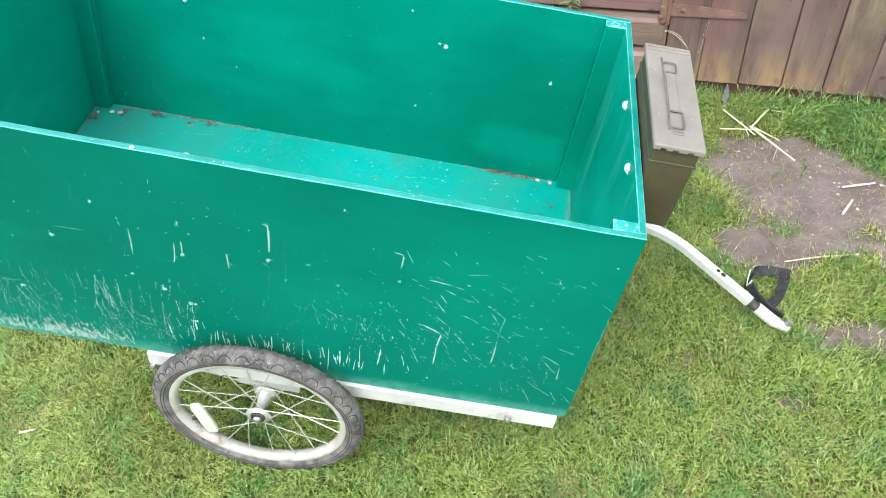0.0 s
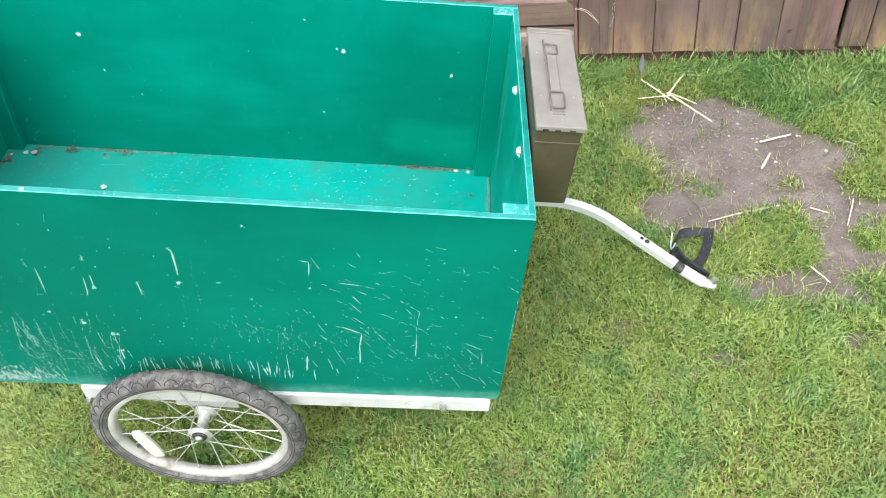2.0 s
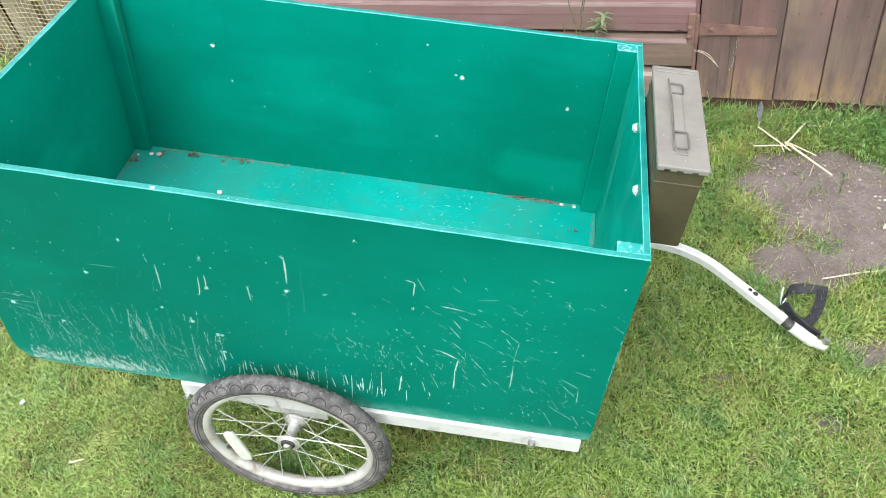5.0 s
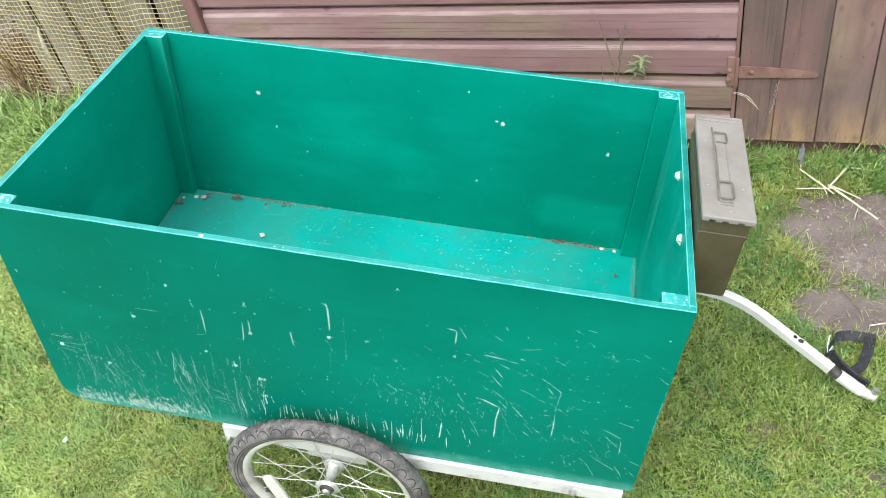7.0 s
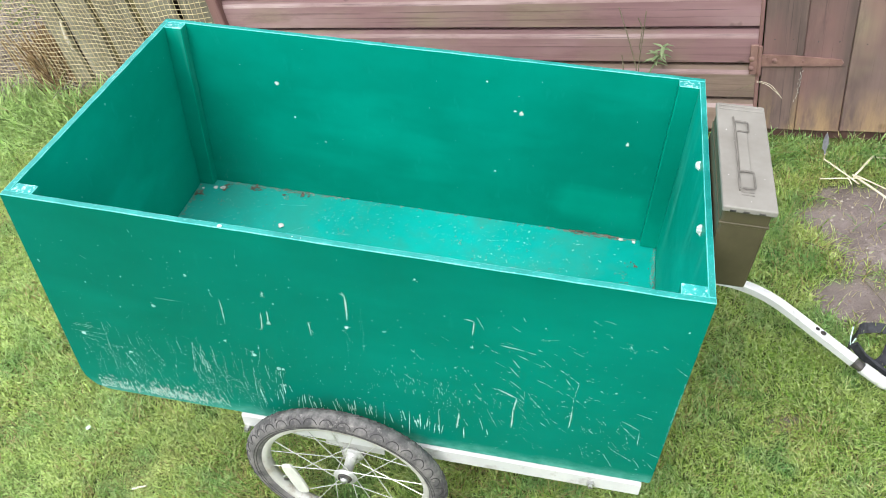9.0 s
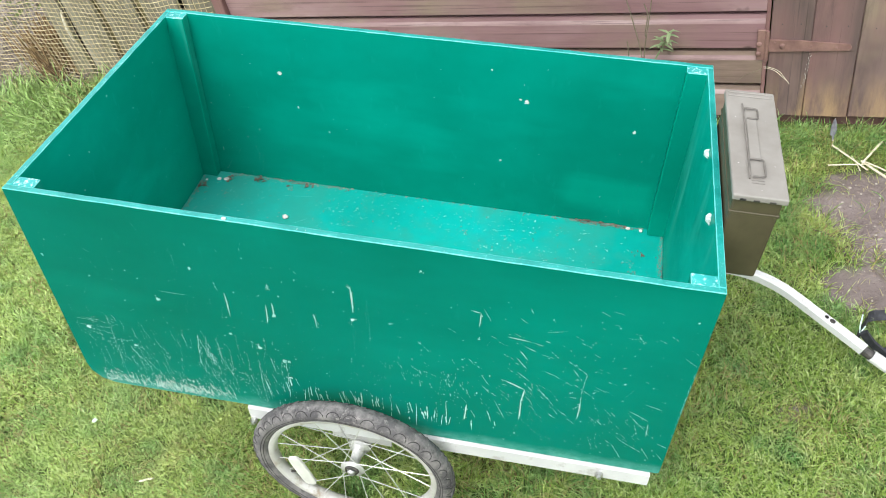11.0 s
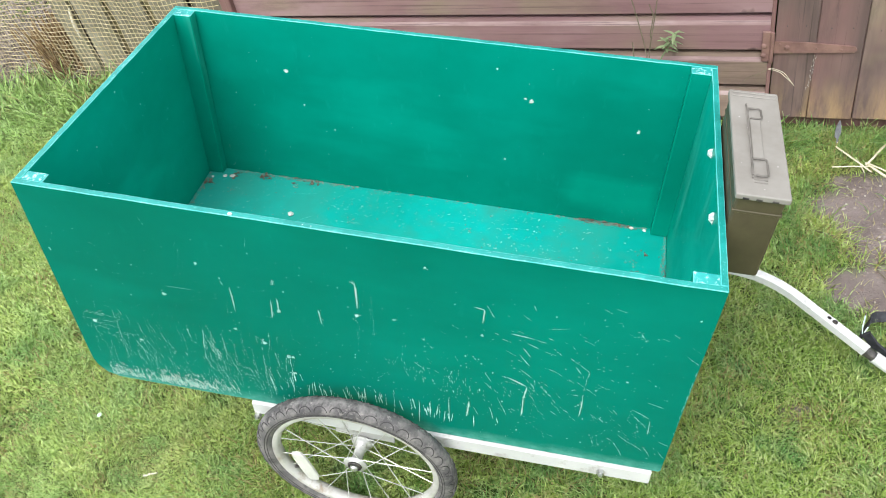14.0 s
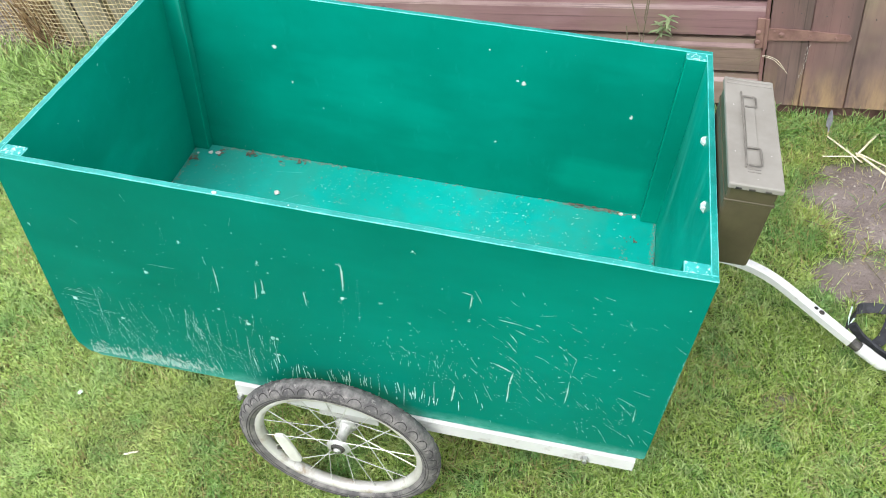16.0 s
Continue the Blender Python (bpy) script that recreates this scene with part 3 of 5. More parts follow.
# ---- the fence with its netting ----
def fence():
    e = thing("fence", WALL @ pose(0, 0.06, 0), "weathered upright fence boards behind straw-coloured garden netting", "fence", kind="structure")
    rng = random.Random(8)
    cuts = [(-2.984, -2.880), (-2.853, -2.678), (-2.634, -2.440), (-2.394, -2.193), (-2.162, -1.955)]
    back = [(-2.775, -2.560), (-2.520, -2.310)]
    for layer, (v0, rows) in enumerate(((0.0, cuts), (0.0205, back))):
        for a, b in rows:
            bm = boxed((a, v0, 0.0), (b, v0 + 0.018, 1.5 + rng.uniform(-0.02, 0.02)), 0.003)
            bmesh.ops.subdivide_edges(bm, edges=[q for q in bm.edges if abs(q.verts[0].co.z - q.verts[1].co.z) > 1], cuts=10)
            for v in bm.verts:
                v.co.x += 0.003 * math.sin(v.co.z * 4 + a * 9) - 0.030 * (v.co.z - 0.45) * 0.3
            part("fence_board", bm, MOSSY_WOOD if layer else FENCE_WOOD, e)
    # unseen near-black boards, added to put shade behind the gaps
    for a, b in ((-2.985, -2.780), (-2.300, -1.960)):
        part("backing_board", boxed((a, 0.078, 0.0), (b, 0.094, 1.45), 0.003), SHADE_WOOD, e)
    for z in (0.72, 1.15):
        part("fence_rail", boxed((-2.95, 0.041, z), (-1.96, 0.075, z + 0.07), 0.004), FENCE_WOOD, e)
    bm = rod(bmesh.new(), [(-2.886, -0.012, 0.29), (-2.880, -0.016, 0.35), (-2.870, -0.014, 0.41), (-2.866, -0.008, 0.44)], lambda i: (0.004, 0.009, 0.008, 0.004)[i], 8, up=(0, 1, 0))
    part("split_batten", bm, STICK, e, "pale split batten")
    # net: sagging cords both ways
    bm = bmesh.new()
    cell = 0.0245
    x0, x1, z1 = -4.2, -1.99, 1.0

    def at(x, z):
        return (x + 0.006 * math.sin(z * 21 + x * 5) + 0.010 * math.sin(z * 6 + 1), -0.030 + 0.010 * math.sin(x * 7 + z * 4),
                z + 0.010 * math.sin(x * 5.5) + 0.004 * math.sin(x * 31 + z * 13))
    nx, nz = int((x1 - x0) / cell), int(z1 / (cell * 0.9))
    for j in range(nz):
        sweep(bm, [at(x0 + (x1 - x0) * i / 60, 0.02 + j * cell * 0.9) for i in range(61)], circle(0.0017, 4))
    for i in range(nx):
        sweep(bm, [at(x0 + i * cell, z1 * q / 26) for q in range(27)], circle(0.0017, 4), (0, 1, 0))
    tagged(part("net", bm, CORD, e, "straw-coloured square-mesh garden netting"), kind="stuff")


fence()


# ---- the trailer: x along it to the tow end, y across, z up from the top of its box ----
TRAILER = Matrix(((0.98057, 0.00230, 0.19618, 0.14998), (0.00000, 0.99993, -0.01175, -0.00898), (-0.19619, 0.01152, 0.98050, 0.74959), (0, 0, 0, 1)))
BACK = TRAILER.inverted()
BOX_L, BOX_W, PLY = 1.222, 0.645, 0.012
FLOOR_Z = -0.468
LEAN = 0.022
WHEEL = Vector((-0.631, -0.046, -0.657))
WHEEL_R = 0.226


def foot(x):
    return -0.543 - 0.028 * (-x / BOX_L)


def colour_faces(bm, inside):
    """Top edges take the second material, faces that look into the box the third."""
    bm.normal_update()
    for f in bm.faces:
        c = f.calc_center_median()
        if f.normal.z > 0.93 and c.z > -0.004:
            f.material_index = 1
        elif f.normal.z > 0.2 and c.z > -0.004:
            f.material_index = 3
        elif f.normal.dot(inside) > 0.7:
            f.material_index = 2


def panel(name, outline, axis, a, b, inside, parent, label="", inner=None):
    """A plywood sheet: outline [(u, z)] in the plane across axis, from a to b along it."""
    bm = bmesh.new()

    def p(u, z, d):
        return (u, d, z) if axis == 1 else (d, u, z)
    lo = [bm.verts.new(p(u, z, a)) for u, z in outline]
    hi = [bm.verts.new(p(u, z, b)) for u, z in outline]
    bm.faces.new(lo)
    bm.faces.new(hi[::-1])
    for i in range(len(outline)):
        j = (i + 1) % len(outline)
        bm.faces.new((lo[i], lo[j], hi[j], hi[i]))
    bmesh.ops.recalc_face_normals(bm, faces=bm.faces)
    bmesh.ops.bevel(bm, geom=list(bm.edges), offset=0.0014, segments=2, affect="EDGES", profile=0.5)
    bmesh.ops.recalc_face_normals(bm, faces=bm.faces)
    colour_faces(bm, Vector(inside))
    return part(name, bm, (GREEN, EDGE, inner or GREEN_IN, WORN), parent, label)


def wavy_top(a, b, n, amp, rng):
    return [(a + (b - a) * i / n, rng.uniform(-amp, amp * 0.4)) for i in range(n + 1)]


def marks(parent):
    """Scratches and chips in the paint of the side that faces the lawn."""
    rng = random.Random(12)
    bm, raw = bmesh.new(), bmesh.new()

    def stroke(m, x0, z0, x1, z1, w, y=-0.0006, bow=0.0):
        ll = math.hypot(x1 - x0, z1 - z0) + 1e-6
        n = max(2, int(ll / 0.003))
        dx, dz = (x1 - x0) / ll, (z1 - z0) / ll
        left, right, wa, wb = [], [], 0.5, 0.5
        for i in range(n + 1):
            t = i / n
            wa, wb = 0.6 * wa + 0.4 * rng.uniform(0.1, 0.9), 0.6 * wb + 0.4 * rng.uniform(0.1, 0.9)
            h = w * min(1.0, 0.25 + 3.0 * t, 0.3 + 3.5 * (1 - t))
            b = bow * ll * 4 * t * (1 - t)
            x, z = x0 + dx * ll * t - dz * b, z0 + dz * ll * t + dx * b
            left.append(m.verts.new((x - dz * h * wa, y, z + dx * h * wa)))
            right.append(m.verts.new((x + dz * h * wb, y, z - dx * h * wb)))
        for i in range(n):
            m.faces.new((left[i], left[i + 1], right[i + 1], right[i]))

    def chip(m, x, z, r, y=-0.0006):
        k = rng.randint(5, 8)
        m.faces.new([m.verts.new((x + r * rng.uniform(0.5, 1.2) * math.cos(6.283 * i / k), y, z + r * rng.uniform(0.5, 1.3) * math.sin(6.283 * i / k))) for i in range(k)])

    def broken(m, x0, z0, x1, z1, w, y=-0.0006, keep=0.7, step=0.006, fill=0.35):
        """A fine scratch that skips."""
        n = max(1, int(math.hypot(x1 - x0, z1 - z0) / step))
        for i in range(n):
            if rng.random() < keep:
                t0, t1 = i / n, (i + rng.uniform(fill, 1.0 + 0.3 * fill)) / n
                j = rng.uniform(-0.0010, 0.0010)
                stroke(m, x0 + (x1 - x0) * t0 + j, z0 + (z1 - z0) * t0, x0 + (x1 - x0) * t1 + j, z0 + (z1 - z0) * t1, w * rng.uniform(0.5, 1.2), y)

    def gouge(x0, z0, x1, z1, w):
        """A deep mark: pale torn rim, grey wood in the middle."""
        w *= 0.62
        stroke(bm, x0, z0, x1, z1, w, -0.0006, 0.012)
        stroke(raw, x0 + (x1 - x0) * 0.12, z0 + (z1 - z0) * 0.12, x0 + (x1 - x0) * 0.8, z0 + (z1 - z0) * 0.8, w * 0.42, -0.0010, 0.012)
        for _ in range(5):
            t = rng.random()
            chip(bm, x0 + (x1 - x0) * t + rng.uniform(-0.004, 0.004), z0 + (z1 - z0) * t, rng.uniform(0.0006, 0.0014))

    # the deep marks, one by one
    deep_mid = ((-0.609, -0.117, -0.602, -0.124, 0.0030), (-0.603, -0.118, -0.603, -0.186, 0.0055), (-0.850, -0.187, -0.852, -0.257, 0.0032), (-0.772, -0.205, -0.777, -0.258, 0.0030), (-0.759, -0.197, -0.760, -0.231, 0.0040),
                (-0.680, -0.209, -0.678, -0.249, 0.0038), (-0.760, -0.145, -0.760, -0.160, 0.0030))
    deep_right = ((-0.323, -0.314, -0.286, -0.332, 0.0052), (-0.284, -0.332, -0.289, -0.374, 0.0042), (-0.289, -0.372, -0.289, -0.433, 0.0042), (-0.387, -0.130, -0.373, -0.133, 0.0032), (-0.372, -0.133, -0.374, -0.169, 0.0038),
                  (-0.180, -0.338, -0.180, -0.398, 0.0036), (-0.323, -0.185, -0.284, -0.189, 0.0030), (-0.393, -0.415, -0.397, -0.469, 0.0048))
    for m in deep_mid + deep_right:
        gouge(*m)
    for x, z, r in ((-0.606, -0.207, 0.0052), (-0.761, -0.233, 0.0050), (-0.807, -0.343, 0.0054), (-0.760, -0.374, 0.0056), (-0.759, -0.429, 0.0036), (-0.994, -0.240, 0.0052), (-1.186, -0.370, 0.0056), (-1.094, -0.409, 0.0045), (-0.374, -0.204, 0.0026),
                    (-0.533, -0.201, 0.0024), (-0.481, -0.244, 0.0022), (-0.905, -0.135, 0.0028), (-1.209, -0.160, 0.0028), (-0.863, -0.312, 0.0034), (-0.475, -0.051, 0.0026)):
        chip(bm, x, z, r)
        for _ in range(3):
            chip(bm, x + rng.gauss(0, 0.9 * r), z + rng.gauss(0, 0.9 * r), r * rng.uniform(0.25, 0.6))
    # lighter cuts, each ending in a small burr
    cuts_mid = ((-0.291, -0.204, -0.273, -0.213, 0.0022), (-0.275, -0.191, -0.261, -0.194, 0.0020), (-0.300, -0.219, -0.285, -0.240, 0.0026), (-0.304, -0.240, -0.284, -0.268, 0.0018), (-0.309, -0.414, -0.283, -0.433, 0.0028),
                (-0.286, -0.311, -0.273, -0.330, 0.0028), (-0.271, -0.308, -0.271, -0.335, 0.0022), (-0.265, -0.310, -0.252, -0.333, 0.0020), (-0.252, -0.333, -0.229, -0.367, 0.0022), (-0.327, -0.327, -0.304, -0.330, 0.0016),
                (-0.326, -0.359, -0.312, -0.376, 0.0016), (-0.251, -0.267, -0.232, -0.274, 0.0018), (-0.232, -0.274, -0.213, -0.290, 0.0022), (-0.213, -0.226, -0.179, -0.255, 0.0022), (-0.178, -0.258, -0.181, -0.336, 0.0020),
                (-0.202, -0.248, -0.192, -0.264, 0.0024), (-0.197, -0.277, -0.186, -0.275, 0.0020), (-0.195, -0.292, -0.161, -0.319, 0.0018))
    cuts_spread = ((-0.201, -0.333, -0.190, -0.332, 0.0024), (-0.197, -0.170, -0.180, -0.178, 0.0018), (-0.262, -0.219, -0.238, -0.225, 0.0014), (-0.301, -0.282, -0.279, -0.302, 0.0018), (-0.306, -0.129, -0.291, -0.140, 0.0016),
                   (-0.290, -0.101, -0.283, -0.116, 0.0018), (-0.368, -0.120, -0.354, -0.150, 0.0014), (-0.366, -0.310, -0.352, -0.336, 0.0022), (-0.364, -0.343, -0.351, -0.360, 0.0020), (-0.259, -0.155, -0.224, -0.145, 0.0008),
                   (-0.170, -0.124, -0.161, -0.124, 0.0020), (-0.235, -0.397, -0.222, -0.408, 0.0022), (-0.213, -0.386, -0.202, -0.392, 0.0022), (-0.384, -0.432, -0.372, -0.464, 0.0022), (-0.353, -0.422, -0.344, -0.459, 0.0024), (-0.339, -0.384, -0.317, -0.440, 0.0012))
    corner = ((-0.089, -0.346, -0.053, -0.366, 0.0022), (-0.080, -0.367, -0.053, -0.397, 0.0022), (-0.051, -0.373, -0.048, -0.415, 0.0020), (-0.095, -0.443, -0.049, -0.475, 0.0024), (-0.104, -0.466, -0.083, -0.505, 0.0022),
              (-0.048, -0.464, -0.031, -0.492, 0.0022), (-0.065, -0.316, -0.035, -0.325, 0.0016), (-0.108, -0.130, -0.101, -0.143, 0.0026), (-0.026, -0.168, -0.001, -0.186, 0.0014), (-0.024, -0.435, -0.004, -0.444, 0.0018),
              (-0.018, -0.470, -0.003, -0.490, 0.0014), (-0.143, -0.392, -0.133, -0.404, 0.0018), (-0.154, -0.452, -0.138, -0.492, 0.0018), (-0.138, -0.266, -0.132, -0.271, 0.0024), (-0.100, -0.288, -0.092, -0.289, 0.0014), (-0.109, -0.349, -0.102, -0.348, 0.0014))
    over_wheel = ((-0.733, -0.463, -0.734, -0.498, 0.0020), (-0.722, -0.452, -0.724, -0.495, 0.0022), (-0.706, -0.445, -0.708, -0.476, 0.0018), (-0.700, -0.449, -0.699, -0.487, 0.0022), (-0.685, -0.452, -0.683, -0.478, 0.0020),
                  (-0.651, -0.446, -0.644, -0.476, 0.0028), (-0.633, -0.436, -0.621, -0.473, 0.0028), (-0.622, -0.437, -0.612, -0.474, 0.0026), (-0.609, -0.437, -0.608, -0.477, 0.0034), (-0.588, -0.434, -0.586, -0.482, 0.0034),
                  (-0.564, -0.434, -0.565, -0.483, 0.0028), (-0.548, -0.425, -0.547, -0.494, 0.0028), (-0.512, -0.446, -0.511, -0.505, 0.0040), (-0.495, -0.440, -0.496, -0.520, 0.0028), (-0.473, -0.445, -0.473, -0.492, 0.0056), (-0.453, -0.425, -0.453, -0.500, 0.0028), (-0.434, -0.417, -0.432, -0.502, 0.0026))
    left_end = ((-0.939, -0.338, -0.953, -0.425, 0.0034), (-0.953, -0.425, -0.941, -0.470, 0.0030), (-0.921, -0.336, -0.931, -0.408, 0.0022), (-0.897, -0.339, -0.904, -0.427, 0.0022), (-1.204, -0.344, -1.163, -0.348, 0.0018),
                (-1.216, -0.365, -1.133, -0.362, 0.0020), (-1.132, -0.322, -1.138, -0.404, 0.0018), (-1.138, -0.404, -1.147, -0.540, 0.0016), (-0.814, -0.331, -0.825, -0.496, 0.0020), (-0.831, -0.321, -0.808, -0.338, 0.0024),
                (-0.789, -0.371, -0.788, -0.405, 0.0022), (-0.759, -0.381, -0.767, -0.498, 0.0026), (-0.776, -0.456, -0.782, -0.524, 0.0040), (-0.747, -0.427, -0.740, -0.461, 0.0020), (-0.945, -0.477, -0.880, -0.448, 0.0012),
                (-0.892, -0.431, -0.881, -0.476, 0.0026), (-0.881, -0.458, -0.837, -0.471, 0.0014), (-0.866, -0.173, -0.862, -0.189, 0.0022), (-0.790, -0.038, -0.796, -0.071, 0.0010))
    stroke(bm, -0.986, -0.215, -0.933, -0.214, 0.0008)
    for rows, burr in ((cuts_mid, 0.5), (cuts_spread, 0.4), (corner, 0.3), (over_wheel, 0.1), (left_end, 0.0)):
        for x0, z0, x1, z1, w in rows:
            q = 0.58 * w
            if rows is not left_end and rng.random() < 0.45:
                stroke(bm, x0, z0, x1, z1, q, -0.0006, rng.uniform(-0.03, 0.03))
            else:
                broken(bm, x0, z0, x1, z1, q, -0.0006, 0.88, 0.009, 0.6)
            if rng.random() < burr:
                chip(bm, x1, z1, q * rng.uniform(0.5, 0.9))
    # dotted runs where grit has bounced down the paint
    for _ in range(80):
        x, z = rng.uniform(-1.215, -0.78), rng.uniform(-0.50, -0.29)
        for k in range(rng.randint(4, 18)):
            z -= rng.uniform(0.003, 0.009)
            x += rng.gauss(-0.0005, 0.0012)
            if z > foot(x) + 0.008 and rng.random() < 0.75:
                chip(bm, x, z, 0.0004 + 0.0010 * rng.random() ** 2)
    for x, z0, z1 in ((-0.606, -0.215, -0.275), (-0.577, -0.150, -0.265), (-0.574, -0.165, -0.260), (-0.935, -0.090, -0.150), (-0.270, -0.34, -0.45), (-0.415, -0.33, -0.43), (-0.445, -0.34, -0.42)):
        for k in range(11):
            if rng.random() < 0.75:
                chip(bm, x + rng.gauss(0, 0.002), z0 + (z1 - z0) * k / 10, rng.uniform(0.0005, 0.0011))
    # fields of finer wear: centre, spread, count, direction, length, width
    fields = ((-0.12, -0.20, 0.07, 0.08, 30, -22, 0.014, 0.0011), (-0.55, -0.28, 0.20, 0.06, 24, -60, 0.012, 0.0011), (-0.80, -0.12, 0.20, 0.05, 16, -70, 0.012, 0.0012), (-0.30, -0.24, 0.07, 0.05, 16, -28, 0.018, 0.0014), (-0.28, -0.36, 0.10, 0.05, 46, -48, 0.018, 0.0014), (-0.10, -0.42, 0.05, 0.05, 20, -42, 0.020, 0.0014),
              (-0.47, -0.345, 0.06, 0.022, 80, -80, 0.010, 0.0016), (-0.60, -0.455, 0.10, 0.012, 34, -86, 0.028, 0.0027), (-0.93, -0.39, 0.022, 0.04, 34, -86, 0.034, 0.0023),
              (-1.08, -0.42, 0.07, 0.05, 40, -80, 0.030, 0.0021), (-0.80, -0.43, 0.04, 0.06, 30, -87, 0.030, 0.0021), (-1.17, -0.37, 0.03, 0.03, 24, -8, 0.026, 0.0013), (-0.97, -0.49, 0.11, 0.022, 44, -75, 0.018, 0.0021), (-0.90, -0.45, 0.05, 0.03, 26, -14, 0.030, 0.0014))
    for cx, cz, sx, sz, n, ang, ll, w in fields:
        for _ in range(n):
            x, z = rng.gauss(cx, sx), rng.gauss(cz, sz)
            if not (-1.20 < x < -0.015 and foot(x) + 0.02 < z < -0.02):
                continue
            a, q = radians(rng.gauss(ang, 5 if ang < -70 else 12)), ll * rng.uniform(0.4, 1.6)
            (stroke if w > 0.0025 else broken)(bm, x, z, x + q * math.cos(a), max(foot(x) + 0.004, z + q * math.sin(a)), w * rng.uniform(0.4, 1.0))
    for _ in range(620):
        x, z = rng.uniform(-1.20, -0.02), -0.03 - 0.49 * rng.random() ** 0.55
        chip(bm, x, max(z, foot(x) + 0.01), rng.uniform(0.0004, 0.0007 + 0.0016 * rng.random() ** 3))
    for k in range(26):
        z = rng.gauss(-0.30, 0.05) if k < 18 else rng.uniform(-0.50, -0.05)
        stroke(bm, -0.0022 - abs(rng.gauss(0, 0.0008)), z, -0.0022, z - rng.uniform(0.002, 0.010), rng.uniform(0.0006, 0.0014))
    for _ in range(60):
        x, z = rng.uniform(-1.20, -0.02), rng.uniform(-0.46, -0.10)
        chip(bm, x, z, rng.uniform(0.0009, 0.0018))
    for _ in range(360):
        x = rng.choice((rng.uniform(-1.20, -0.90), rng.gauss(-1.03, 0.05)))
        z = foot(x) + 0.014 + abs(rng.gauss(0, 0.018))
        a, q = radians(rng.uniform(-100, -50)), rng.uniform(0.004, 0.016)
        stroke(raw if rng.random() < 0.6 else bm, x, z + 0.008, x + q * math.cos(a), max(foot(x) + 0.003, z + 0.008 + q * math.sin(a)), rng.uniform(0.0008, 0.0024), -0.0009)
    for _ in range(420):
        x = rng.choice((rng.gauss(-1.06, 0.03), rng.gauss(-1.00, 0.02), rng.gauss(-1.19, 0.02)))
        chip(raw if rng.random() < 0.6 else bm, min(-0.9, max(-1.205, x)), foot(x) + 0.010 + abs(rng.gauss(0, 0.016)), rng.uniform(0.0006, 0.0024), -0.0009)
    tagged(part("paint_wear", bm, SCRATCH, parent, "pale scratches and chips in the paint"), kind="stuff")
    tagged(part("bare_wood", raw, RAW, parent, "bare wood where the paint is rubbed off"), kind="stuff")


def inside_marks(parent):
    rng = random.Random(3)
    bm = bmesh.new()
    y = BOX_W - PLY - 0.0007

    def chip(x, z, r):
        k = rng.randint(7, 9)
        bm.faces.new([bm.verts.new((x + r * rng.uniform(0.25, 1.25) * math.cos(6.283 * i / k), y, z + r * rng.uniform(0.3, 1.3) * math.sin(6.283 * i / k))) for i in range(k)])
    for x, z, r in ((-0.966, -0.134, 0.0065), (-0.933, -0.226, 0.004), (-0.378, -0.136, 0.0065), (-0.392, -0.130, 0.004), (-0.131, -0.182, 0.006), (-0.46, -0.06, 0.003), (-0.43, -0.31, 0.003), (-0.86, -0.29, 0.0025)):
        chip(x, z, r)
    for _ in range(34):
        chip(rng.uniform(-1.19, -0.06), rng.uniform(-0.44, -0.03), rng.uniform(0.0005, 0.0013))
    for _ in range(46):
        chip(rng.uniform(-1.165, -1.05), -0.455 + 0.22 * rng.random() ** 2, rng.uniform(0.0004, 0.0014))
    for _ in range(22):
        chip(rng.gauss(-0.10, 0.03), -0.455 + 0.25 * rng.random() ** 2, rng.uniform(0.0004, 0.0012))
    tagged(part("paint_chips", bm, DROP, parent, "small white chips in the paint"), kind="stuff")


